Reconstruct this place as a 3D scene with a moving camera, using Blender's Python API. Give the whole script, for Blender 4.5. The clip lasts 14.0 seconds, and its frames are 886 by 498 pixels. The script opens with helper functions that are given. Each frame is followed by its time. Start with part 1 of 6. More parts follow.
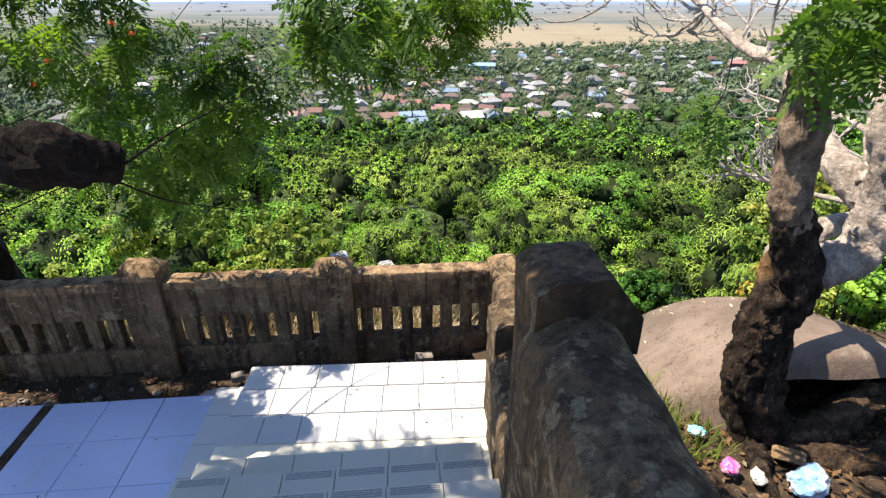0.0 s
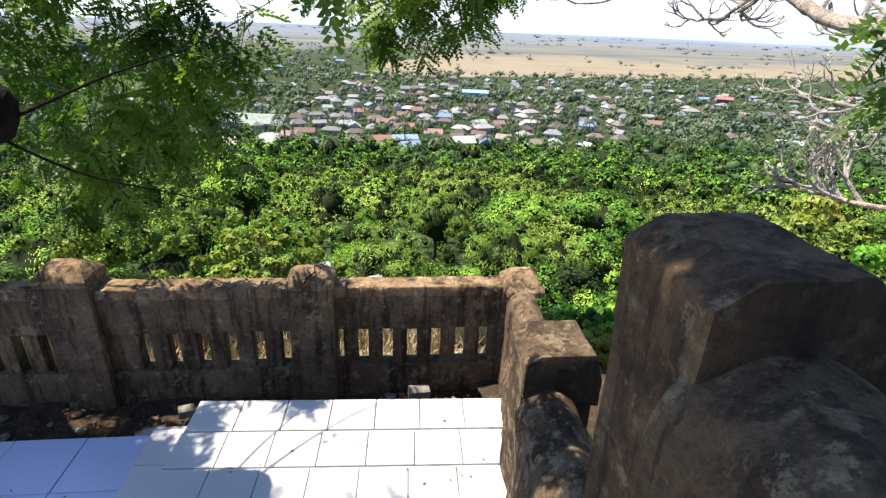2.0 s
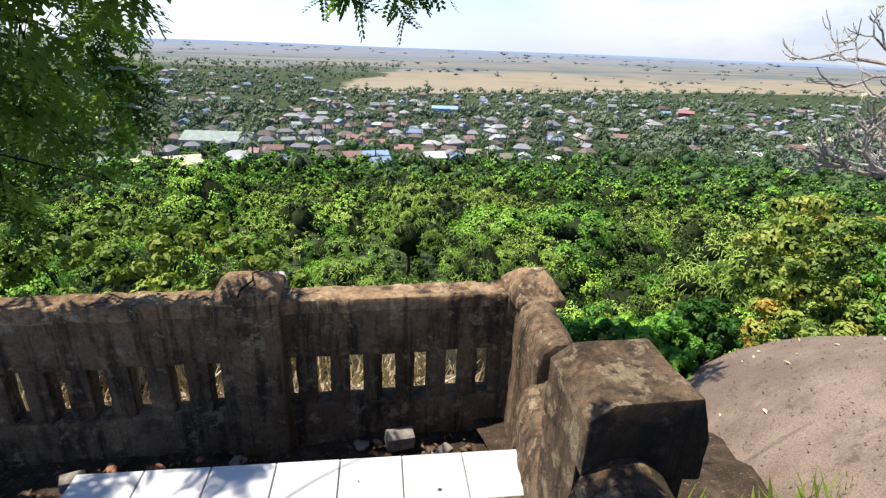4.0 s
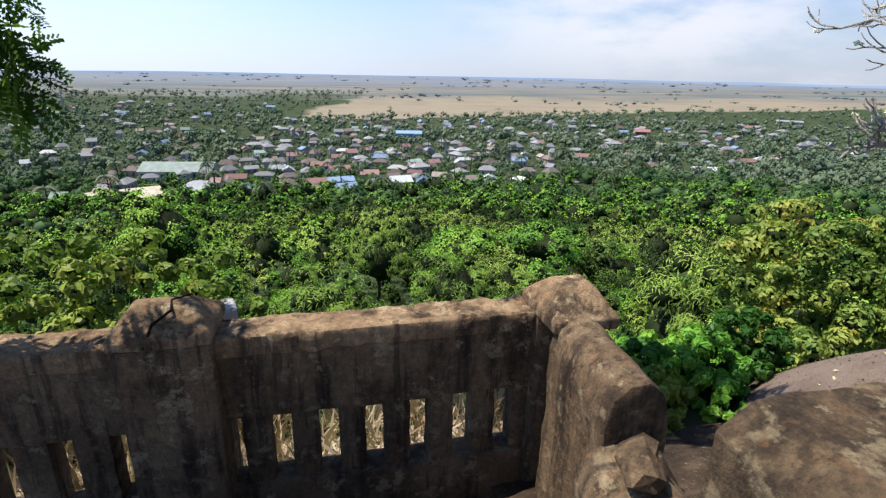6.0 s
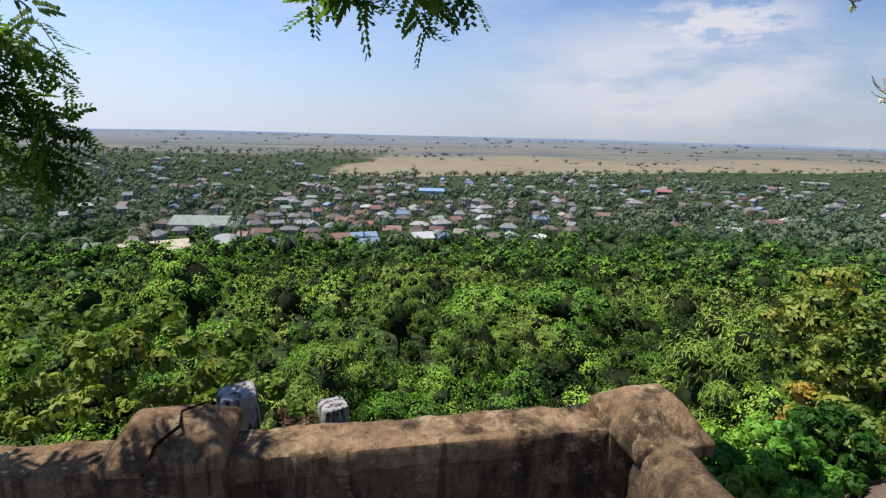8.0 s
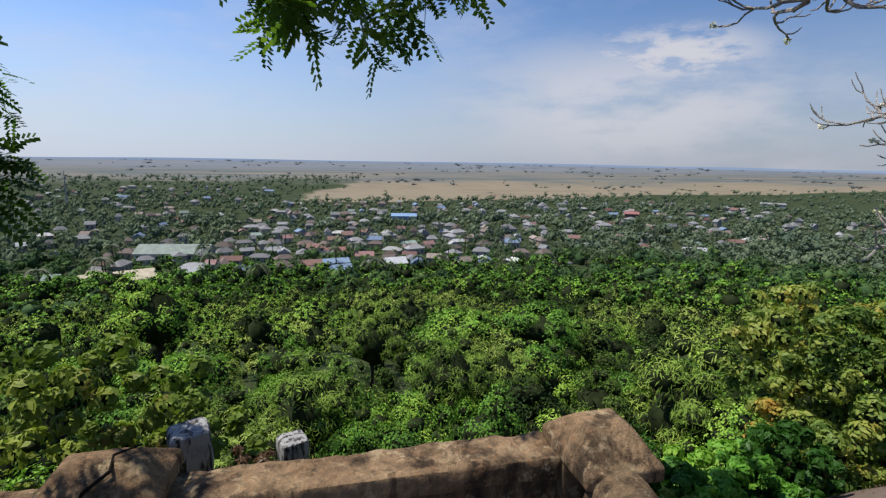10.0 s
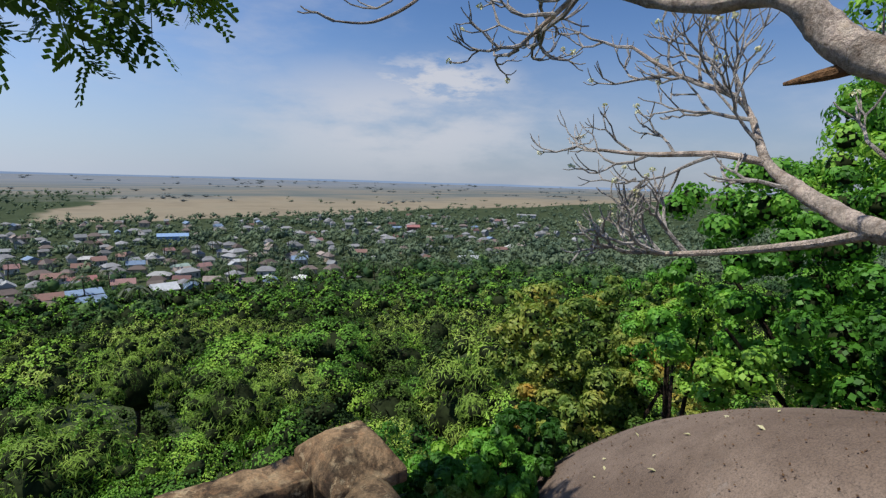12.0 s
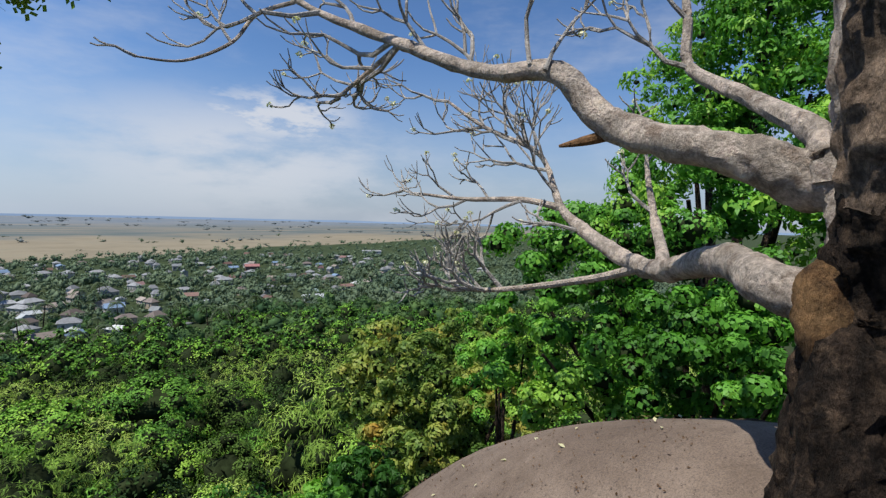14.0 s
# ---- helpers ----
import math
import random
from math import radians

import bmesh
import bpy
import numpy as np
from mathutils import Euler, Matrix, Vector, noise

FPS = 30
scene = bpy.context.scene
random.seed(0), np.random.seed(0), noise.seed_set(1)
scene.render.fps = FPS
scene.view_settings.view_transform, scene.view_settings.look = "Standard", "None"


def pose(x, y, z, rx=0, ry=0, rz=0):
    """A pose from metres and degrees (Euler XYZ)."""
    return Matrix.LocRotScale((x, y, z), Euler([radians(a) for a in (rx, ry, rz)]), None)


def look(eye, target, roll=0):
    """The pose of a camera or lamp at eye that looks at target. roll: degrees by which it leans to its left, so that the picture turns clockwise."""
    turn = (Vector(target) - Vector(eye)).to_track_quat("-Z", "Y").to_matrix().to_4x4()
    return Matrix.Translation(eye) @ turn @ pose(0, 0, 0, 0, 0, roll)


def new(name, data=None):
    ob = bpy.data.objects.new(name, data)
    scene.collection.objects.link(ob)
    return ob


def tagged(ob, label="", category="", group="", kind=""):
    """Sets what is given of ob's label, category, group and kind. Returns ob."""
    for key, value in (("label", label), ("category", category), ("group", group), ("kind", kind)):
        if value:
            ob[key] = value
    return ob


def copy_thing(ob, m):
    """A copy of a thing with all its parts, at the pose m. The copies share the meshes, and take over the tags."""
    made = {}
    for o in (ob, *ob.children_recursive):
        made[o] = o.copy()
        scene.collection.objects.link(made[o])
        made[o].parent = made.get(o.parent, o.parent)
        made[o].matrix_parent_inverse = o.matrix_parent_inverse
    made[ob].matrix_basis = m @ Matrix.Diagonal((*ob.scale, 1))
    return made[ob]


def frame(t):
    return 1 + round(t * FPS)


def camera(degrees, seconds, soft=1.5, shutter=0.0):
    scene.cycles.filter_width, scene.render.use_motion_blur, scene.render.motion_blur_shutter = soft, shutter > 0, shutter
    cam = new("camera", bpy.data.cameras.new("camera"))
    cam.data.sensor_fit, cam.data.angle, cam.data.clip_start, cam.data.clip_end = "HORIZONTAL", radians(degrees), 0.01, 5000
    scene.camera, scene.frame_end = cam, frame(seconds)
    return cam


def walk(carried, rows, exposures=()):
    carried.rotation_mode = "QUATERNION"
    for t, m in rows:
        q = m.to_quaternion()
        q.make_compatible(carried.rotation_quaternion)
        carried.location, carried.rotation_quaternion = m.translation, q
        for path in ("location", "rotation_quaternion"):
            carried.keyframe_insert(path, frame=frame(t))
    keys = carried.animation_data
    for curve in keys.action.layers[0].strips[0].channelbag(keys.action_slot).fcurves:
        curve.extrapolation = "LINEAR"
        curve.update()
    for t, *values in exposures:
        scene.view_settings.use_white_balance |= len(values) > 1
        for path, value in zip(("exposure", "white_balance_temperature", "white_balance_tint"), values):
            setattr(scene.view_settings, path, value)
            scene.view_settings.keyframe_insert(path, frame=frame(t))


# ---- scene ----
cam = camera(81.0, 14.0, soft=1.3)
PATH = [
    (0, (0.674, 0.554, 2.835), (0.835, 2.343, 1.956), 0.1),
    (0.5, (0.651, 0.701, 2.723), (0.819, 2.498, 1.861), 0.3),
    (1, (0.67, 0.915, 2.577), (0.856, 2.719, 1.733), 1.4),
    (1.5, (0.654, 1.12, 2.458), (0.861, 2.936, 1.645), 2.0),
    (2, (0.625, 1.312, 2.347), (0.831, 3.135, 1.552), 2.3),
    (2.5, (0.65, 1.529, 2.216), (0.865, 3.357, 1.435), 2.6),
    (3, (0.66, 1.757, 2.091), (0.907, 3.589, 1.329), 2.8),
    (5.5, (0.65, 2.792, 1.531), (1.048, 4.626, 0.84), 1.0),
    (6, (0.647, 2.969, 1.462), (1.078, 4.811, 0.812), 1.1),
    (6.5, (0.596, 3.143, 1.427), (1.045, 5.005, 0.852), 1.3),
    (7, (0.582, 3.255, 1.476), (1.003, 5.14, 0.958), 1.8),
    (7.5, (0.582, 3.303, 1.504), (0.957, 5.207, 1.02), 1.8),
    (7.7, (0.583, 3.313, 1.513), (0.944, 5.224, 1.045), 1.5),
    (10, (0.682, 3.307, 1.534), (1.146, 5.221, 1.185), 1.0),
    (10.5, (0.688, 3.272, 1.532), (1.302, 5.148, 1.205), 1.2),
    (11, (0.749, 3.282, 1.541), (1.543, 5.091, 1.231), 1.4),
    (11.5, (0.791, 3.258, 1.55), (1.79, 4.965, 1.256), 1.6),
    (12, (0.829, 3.215, 1.559), (2.02, 4.799, 1.287), 1.7),
    (12.5, (0.862, 3.175, 1.566), (2.21, 4.632, 1.325), 1.6),
    (13, (0.884, 3.149, 1.575), (2.35, 4.494, 1.369), 1.6),
    (13.5, (0.891, 3.119, 1.597), (2.436, 4.378, 1.433), 1.4),
    (14, (0.894, 3.091, 1.622), (2.505, 4.27, 1.504), 1.5),
]
walk(cam, [(t, look(eye, target, roll)) for t, eye, target, roll in PATH],
     exposures=[(0, 1.25, 7250, 10), (1.5, 1.27, 7150, 10), (3, 1.12, 6950, 10), (5.5, 0.80, 6560, 10), (6.5, 0.62, 6600, 10), (7.5, 0.44, 6680, 10), (10, 0.12, 6620, 10), (12, 0.05, 6450, 8), (14, 0.2, 6400, 6)])

# ---- world, sun ----
SUN_WAY = Vector((-0.46, 0.12, 1.0)).normalized()
SUN_ELEVATION = math.asin(SUN_WAY.z)
SUN_AZIMUTH = math.atan2(SUN_WAY.x, SUN_WAY.y)
CLOUD_WAY = Vector((0.585, 0.80, 0.175)).normalized()
BANK_WAY = Vector((0.54, 0.83, 0.10)).normalized()

world = bpy.data.worlds.new("sky")
scene.world = world
world.use_nodes = True
wn, wl = world.node_tree.nodes, world.node_tree.links
back = wn["Background"]
sky = wn.new("ShaderNodeTexSky")
sky.sky_type, sky.sun_disc = "NISHITA", False
sky.sun_elevation, sky.sun_rotation = SUN_ELEVATION, SUN_AZIMUTH
sky.air_density, sky.dust_density, sky.ozone_density = 1.0, 0.2, 3.0
coord = wn.new("ShaderNodeTexCoord")
stretch = wn.new("ShaderNodeMapping")
stretch.inputs["Scale"].default_value = (1.0, 1.0, 3.2)
wl.new(coord.outputs["Generated"], stretch.inputs["Vector"])


def world_noise(scale, detail, low, high):
    n = wn.new("ShaderNodeTexNoise")
    n.inputs["Scale"].default_value, n.inputs["Detail"].default_value = scale, detail
    n.inputs["Roughness"].default_value = 0.62
    wl.new(stretch.outputs[0], n.inputs["Vector"])
    r = wn.new("ShaderNodeMapRange")
    r.interpolation_type = "SMOOTHSTEP"
    r.inputs["From Min"].default_value, r.inputs["From Max"].default_value = low, high
    wl.new(n.outputs[0], r.inputs["Value"])
    return r.outputs[0]


def world_math(op, a, b):
    m = wn.new("ShaderNodeMath")
    m.operation, m.use_clamp = op, True
    for socket, v in zip(m.inputs, (a, b)):
        if isinstance(v, (int, float)):
            socket.default_value = v
        else:
            wl.new(v, socket)
    return m.outputs[0]


veil = world_math("MULTIPLY", world_noise(2.3, 6, 0.44, 0.80), 0.45)


def around(way, inner, outer):
    """One near the given direction, fading to none; flat clouds reach farther sideways than up."""
    dot = wn.new("ShaderNodeVectorMath")
    dot.operation = "DISTANCE"
    wl.new(stretch.outputs[0], dot.inputs[0])
    dot.inputs[1].default_value = (way.x, way.y, way.z * 3.2)
    near = wn.new("ShaderNodeMapRange")
    near.interpolation_type = "SMOOTHSTEP"
    near.inputs["From Min"].default_value, near.inputs["From Max"].default_value = outer, inner
    wl.new(dot.outputs["Value"], near.inputs["Value"])
    return near.outputs[0]


puff = world_math("MULTIPLY", around(CLOUD_WAY, 0.05, 0.20), world_noise(10.0, 9, 0.36, 0.54))
bank = world_math("MULTIPLY", around(BANK_WAY, 0.08, 0.48), world_noise(3.6, 7, 0.34, 0.62))
cover = world_math("MAXIMUM", veil, world_math("MAXIMUM", world_math("MULTIPLY", puff, 0.85), world_math("MULTIPLY", bank, 0.7)))
mixw = wn.new("ShaderNodeMix")
mixw.data_type = "RGBA"
wl.new(cover, mixw.inputs[0])
height = wn.new("ShaderNodeSeparateXYZ")
wl.new(coord.outputs["Generated"], height.inputs[0])
haze = wn.new("ShaderNodeMapRange")
haze.interpolation_type = "SMOOTHSTEP"
haze.inputs["From Min"].default_value, haze.inputs["From Max"].default_value = 0.30, -0.03
haze.inputs["To Max"].default_value = 0.85
wl.new(height.outputs[2], haze.inputs["Value"])
tint = wn.new("ShaderNodeMix")
tint.data_type, tint.blend_type = "RGBA", "MULTIPLY"
tint.inputs[0].default_value = 1.0
tint.inputs[7].default_value = (1.0, 1.20, 1.52, 1)
wl.new(sky.outputs[0], tint.inputs[6])
lower = wn.new("ShaderNodeMix")
lower.data_type = "RGBA"
wl.new(haze.outputs[0], lower.inputs[0])
wl.new(tint.outputs[2], lower.inputs[6])
lower.inputs[7].default_value = (4.9, 5.5, 6.9, 1)
# the sky is brighter towards the sun's side
sunward = wn.new("ShaderNodeVectorMath")
sunward.operation = "DOT_PRODUCT"
wl.new(coord.outputs["Generated"], sunward.inputs[0])
sunward.inputs[1].default_value = Vector((SUN_WAY.x, SUN_WAY.y, 0)).normalized()
glow = wn.new("ShaderNodeMapRange")
glow.interpolation_type = "SMOOTHSTEP"
glow.inputs["From Min"].default_value, glow.inputs["From Max"].default_value = -0.55, 0.75
glow.inputs["To Min"].default_value, glow.inputs["To Max"].default_value = 0.80, 1.22
wl.new(sunward.outputs["Value"], glow.inputs["Value"])
graded = wn.new("ShaderNodeVectorMath")
graded.operation = "SCALE"
wl.new(lower.outputs[2], graded.inputs[0])
wl.new(glow.outputs[0], graded.inputs["Scale"])
wl.new(graded.outputs[0], mixw.inputs[6])
mixw.inputs[7].default_value = (7.3, 7.3, 7.9, 1)
wl.new(mixw.outputs[2], back.inputs[0])
back.inputs[1].default_value = 0.084

sun = new("sun", bpy.data.lights.new("sun", "SUN"))
sun.data.energy, sun.data.angle, sun.data.color = 4.95, radians(0.55), (1.0, 0.95, 0.87)
sun.matrix_world = look(tuple(SUN_WAY * 50), (0, 0, 0))


# ---- materials ----
class Mat:
    """A small builder of node materials."""

    def __init__(self, name, rough=0.8, spec=0.3):
        self.m = bpy.data.materials.new(name)
        self.m.use_nodes = True
        self.t = self.m.node_tree
        self.p = self.t.nodes["Principled BSDF"]
        self.p.inputs["Roughness"].default_value = rough
        self.p.inputs["Specular IOR Level"].default_value = spec
        self.co = self.t.nodes.new("ShaderNodeTexCoord")

    def link(self, a, b):
        self.t.links.new(a, b)

    def place(self, scale=(1, 1, 1), kind="Object"):
        m = self.t.nodes.new("ShaderNodeMapping")
        m.inputs["Scale"].default_value = scale
        self.link(self.co.outputs[kind], m.inputs[0])
        return m.outputs[0]

    def noise(self, scale, detail=4, rough=0.6, at=None):
        n = self.t.nodes.new("ShaderNodeTexNoise")
        n.inputs["Scale"].default_value, n.inputs["Detail"].default_value, n.inputs["Roughness"].default_value = scale, detail, rough
        self.link(at or self.co.outputs["Object"], n.inputs["Vector"])
        return n.outputs[0]

    def world_place(self, scale=(1, 1, 1)):
        g = self.t.nodes.new("ShaderNodeNewGeometry")
        m = self.t.nodes.new("ShaderNodeMapping")
        m.inputs["Scale"].default_value = scale
        self.link(g.outputs["Position"], m.inputs[0])
        return m.outputs[0]

    def span(self, v, low, high):
        r = self.t.nodes.new("ShaderNodeMapRange")
        r.interpolation_type = "SMOOTHSTEP"
        r.inputs["From Min"].default_value, r.inputs["From Max"].default_value = low, high
        self.link(v, r.inputs["Value"])
        return r.outputs[0]

    def ramp(self, v, stops):
        r = self.t.nodes.new("ShaderNodeValToRGB")
        while len(r.color_ramp.elements) < len(stops):
            r.color_ramp.elements.new(0.5)
        for e, (at, c) in zip(r.color_ramp.elements, stops):
            e.position, e.color = at, (*c, 1)
        self.link(v, r.inputs[0])
        return r.outputs[0]

    def mix(self, f, a, b, how="MIX"):
        n = self.t.nodes.new("ShaderNodeMix")
        n.data_type, n.blend_type = "RGBA", how
        for s, v in ((n.inputs[0], f), (n.inputs[6], a), (n.inputs[7], b)):
            if isinstance(v, (int, float)):
                s.default_value = v
            elif isinstance(v, tuple):
                s.default_value = (*v, 1)
            else:
                self.link(v, s)
        return n.outputs[2]

    def math(self, op, a, b=0.0):
        n = self.t.nodes.new("ShaderNodeMath")
        n.operation = op
        for s, v in zip(n.inputs, (a, b)):
            if isinstance(v, (int, float)):
                s.default_value = v
            else:
                self.link(v, s)
        return n.outputs[0]

    def island(self):
        return self.t.nodes.new("ShaderNodeNewGeometry").outputs["Random Per Island"]

    def each(self):
        return self.t.nodes.new("ShaderNodeObjectInfo").outputs["Random"]

    def bump(self, v, strength, distance):
        b = self.t.nodes.new("ShaderNodeBump")
        b.inputs["Strength"].default_value, b.inputs["Distance"].default_value = strength, distance
        self.link(v, b.inputs["Height"])
        self.link(b.outputs[0], self.p.inputs["Normal"])

    def colour(self, c):
        if isinstance(c, tuple):
            self.p.inputs["Base Color"].default_value = (*c, 1)
        else:
            self.link(c, self.p.inputs["Base Color"])
        return self

    def thin(self, c, share):
        """Lets part of the light through, as a leaf does."""
        tr = self.t.nodes.new("ShaderNodeBsdfTranslucent")
        mx = self.t.nodes.new("ShaderNodeMixShader")
        mx.inputs[0].default_value = share
        if isinstance(c, tuple):
            tr.inputs[0].default_value = (*c, 1)
        else:
            self.link(c, tr.inputs[0])
        self.link(self.p.outputs[0], mx.inputs[1])
        self.link(tr.outputs[0], mx.inputs[2])
        self.link(mx.outputs[0], self.t.nodes["Material Output"].inputs["Surface"])


def concrete_material(name, tone=1.0, red=0.0, lichen=0.0):
    k = Mat(name, 0.93, 0.15)
    w = k.world_place()
    streak = k.noise(1.0, 5, 0.65, k.world_place((9, 9, 1.3)))
    big = k.noise(2.6, 6, 0.65, w)
    fine = k.noise(38, 6, 0.7, w)
    spots = k.noise(11, 5, 0.6, w)
    a = (0.185 * tone + red, 0.135 * tone + red * 0.3, 0.088 * tone)
    b = (0.32 * tone + red, 0.245 * tone + red * 0.4, 0.16 * tone)
    base = k.mix(k.span(big, 0.38, 0.66), a, b)
    base = k.mix(k.math("MULTIPLY", k.span(streak, 0.46, 0.64), 0.75), base, (0.030, 0.023, 0.019))
    base = k.mix(k.math("MULTIPLY", k.span(k.noise(4.5, 6, 0.72, w), 0.50, 0.68), 0.6), base, (0.026, 0.021, 0.017))
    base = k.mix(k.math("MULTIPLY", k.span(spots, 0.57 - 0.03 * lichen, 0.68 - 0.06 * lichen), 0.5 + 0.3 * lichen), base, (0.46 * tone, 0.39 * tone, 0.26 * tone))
    base = k.mix(k.math("MULTIPLY", k.span(k.noise(17, 5, 0.7, w), 0.55, 0.62), 0.5), base, (0.30 * tone, 0.19 * tone, 0.11 * tone))
    base = k.mix(k.math("MULTIPLY", k.span(k.noise(1.0, 6, 0.72, k.world_place((15, 15, 1.0))), 0.54, 0.62), 0.55), base, (0.020, 0.016, 0.014))
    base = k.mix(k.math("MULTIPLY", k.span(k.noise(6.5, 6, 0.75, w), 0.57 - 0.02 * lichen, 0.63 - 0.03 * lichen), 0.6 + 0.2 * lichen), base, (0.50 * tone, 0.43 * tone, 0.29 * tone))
    grit = k.noise(120, 5, 0.8, w)
    base = k.mix(0.5, base, k.ramp(fine, [(0.3, (0.02, 0.016, 0.014)), (0.7, (0.55, 0.45, 0.36))]), "OVERLAY")
    base = k.mix(0.3, base, k.ramp(grit, [(0.34, (0.05, 0.04, 0.035)), (0.66, (0.8, 0.72, 0.64))]), "OVERLAY")
    k.colour(base)
    k.bump(k.math("ADD", k.math("ADD", k.math("MULTIPLY", fine, 0.7), k.math("MULTIPLY", grit, 0.2)), spots), 0.75, 0.025)
    return k.m


CONCRETE = concrete_material("weathered_concrete", 0.76)
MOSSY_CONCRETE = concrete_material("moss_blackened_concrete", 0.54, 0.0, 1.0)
STREAKED_CONCRETE = concrete_material("streaked_concrete", 0.60, 0.01)
# Near-black concrete that paints shade on the newels' uphill faces.
END_SHADE_CONCRETE = concrete_material("end_shade_concrete", 0.26)
# Lighter, redder concrete: the sunlit look of cap and coping put into colour.
CAP_CONCRETE = concrete_material("sunlit_weathered_cap_concrete", 1.12, 0.02)


def tile_material(name, tint, grout_dirt):
    k = Mat(name, 0.28, 0.5)
    w = k.world_place()
    c = k.mix(k.math("MULTIPLY", k.each(), 0.25), tint, tuple(v * 0.88 for v in tint))
    c = k.mix(k.math("MULTIPLY", k.span(k.noise(3, 6, 0.7, w), 0.48, 0.75), grout_dirt), c, (0.42, 0.38, 0.32))
    c = k.mix(k.math("MULTIPLY", k.span(k.noise(60, 3, 0.6, w), 0.68, 0.75), 0.5), c, (0.25, 0.2, 0.16))
    k.colour(c)
    k.bump(k.noise(25, 3, 0.5, w), 0.05, 0.004)
    return k.m


WHITE_TILE = tile_material("white_tile", (0.44, 0.435, 0.43), 0.35)
# The blue of sky-lit shade is put into this floor's tile colour.
SHADE_BLUE_TILE = tile_material("shade_blue_tile", (0.42, 0.47, 0.64), 0.3)
STEP_TILE = tile_material("step_tile", (0.43, 0.41, 0.35), 0.6)
RISER = tile_material("cream_riser", (0.66, 0.61, 0.49), 0.5)


def plain_material(name, c, rough=0.6, spec=0.4, vary=0.25, scale=20, relief=0.0):
    k = Mat(name, rough, spec)
    n = k.noise(scale, 5, 0.65)
    k.colour(k.mix(k.span(n, 0.3, 0.7), tuple(v * (1 - vary) for v in c), tuple(min(1, v * (1 + vary)) for v in c)))
    if relief:
        k.bump(n, relief, 0.02)
    return k.m


GROUT = plain_material("grout", (0.36, 0.35, 0.34), 0.9, 0.1, 0.3, 30)
RIB = plain_material("nosing_rib", (0.30, 0.30, 0.29), 0.7, 0.2, 0.3, 60)


def soil_material():
    k = Mat("soil", 0.97, 0.1)
    w = k.world_place()
    c = k.ramp(k.noise(7, 7, 0.7, w), [(0.3, (0.026, 0.019, 0.014)), (0.55, (0.072, 0.050, 0.034)), (0.75, (0.16, 0.115, 0.078))])
    c = k.mix(k.span(k.noise(55, 4, 0.7, w), 0.6, 0.7), c, (0.26, 0.2, 0.14))
    k.colour(c)
    k.bump(k.noise(30, 6, 0.75, w), 1.0, 0.03)
    return k.m


SOIL = soil_material()


def rock_material():
    k = Mat("granite", 0.9, 0.2)
    w = k.world_place()
    c = k.mix(k.span(k.noise(1.4, 5, 0.6, w), 0.35, 0.7), (0.125, 0.094, 0.074), (0.205, 0.160, 0.128))
    c = k.mix(0.35, c, k.ramp(k.noise(115, 5, 0.75, w), [(0.38, (0.03, 0.024, 0.02)), (0.5, (0.55, 0.48, 0.43)), (0.66, (0.97, 0.88, 0.8))]), "OVERLAY")
    c = k.mix(k.math("MULTIPLY", k.span(k.noise(34, 4, 0.7, w), 0.60, 0.68), 0.75), c, (0.05, 0.035, 0.03))
    c = k.mix(k.math("MULTIPLY", k.span(k.noise(3.1, 7, 0.75, w), 0.50, 0.66), 0.5), c, (0.105, 0.075, 0.055))
    c = k.mix(k.math("MULTIPLY", k.span(k.noise(5, 6, 0.7, w), 0.58, 0.72), 0.6), c, (0.05, 0.040, 0.035))
    c = k.mix(k.math("MULTIPLY", k.span(k.noise(2.2, 6, 0.7, w), 0.62, 0.76), 0.5), c, (0.36, 0.33, 0.3))
    k.colour(c)
    k.bump(k.math("ADD", k.noise(90, 5, 0.75, w), k.math("MULTIPLY", k.noise(14, 5, 0.7, w), 2.5)), 0.5, 0.012)
    return k.m


ROCK = rock_material()


def bark_material(name, dark, light, patch, amount, fibre=0.0):
    k = Mat(name, 0.92, 0.15)
    w = k.world_place()
    c = k.mix(k.span(k.noise(6, 6, 0.7, w), 0.35, 0.65), dark, light)
    c = k.mix(k.math("MULTIPLY", k.span(k.noise(9, 5, 0.7, w), 0.5, 0.66), amount), c, patch)
    c = k.mix(0.4, c, k.ramp(k.noise(48, 5, 0.75, w), [(0.32, (0.02, 0.02, 0.02)), (0.7, (0.6, 0.55, 0.5))]), "OVERLAY")
    rough = k.math("ADD", k.noise(30, 6, 0.75, w), k.math("MULTIPLY", k.noise(8, 4, 0.6, w), 2.0))
    if fibre:
        strand = k.noise(1.0, 7, 0.75, k.world_place((21, 21, 8)))
        c = k.mix(fibre, c, k.ramp(strand, [(0.40, (0.0, 0.0, 0.0)), (0.62, (0.95, 0.85, 0.75))]), "OVERLAY")
        rough = k.math("ADD", rough, k.math("MULTIPLY", strand, 3.0))
    k.colour(c)
    k.bump(rough, 1.0, 0.035)
    return k.m


DARK_BARK = bark_material("dark_bark", (0.024, 0.018, 0.015), (0.075, 0.055, 0.043), (0.30, 0.22, 0.16), 0.45, 0.6)
PALE_BARK = bark_material("pale_bark", (0.36, 0.30, 0.25), (0.68, 0.59, 0.51), (0.20, 0.13, 0.09), 0.6)
STEM_BARK = bark_material("stem_bark", (0.19, 0.14, 0.105), (0.52, 0.40, 0.31), (0.06, 0.042, 0.033), 0.5, 0.35)
TWIG_BARK = bark_material("twig_bark", (0.38, 0.35, 0.32), (0.60, 0.56, 0.52), (0.14, 0.10, 0.08), 0.4)
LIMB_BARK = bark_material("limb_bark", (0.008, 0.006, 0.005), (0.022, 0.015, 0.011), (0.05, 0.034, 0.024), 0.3)


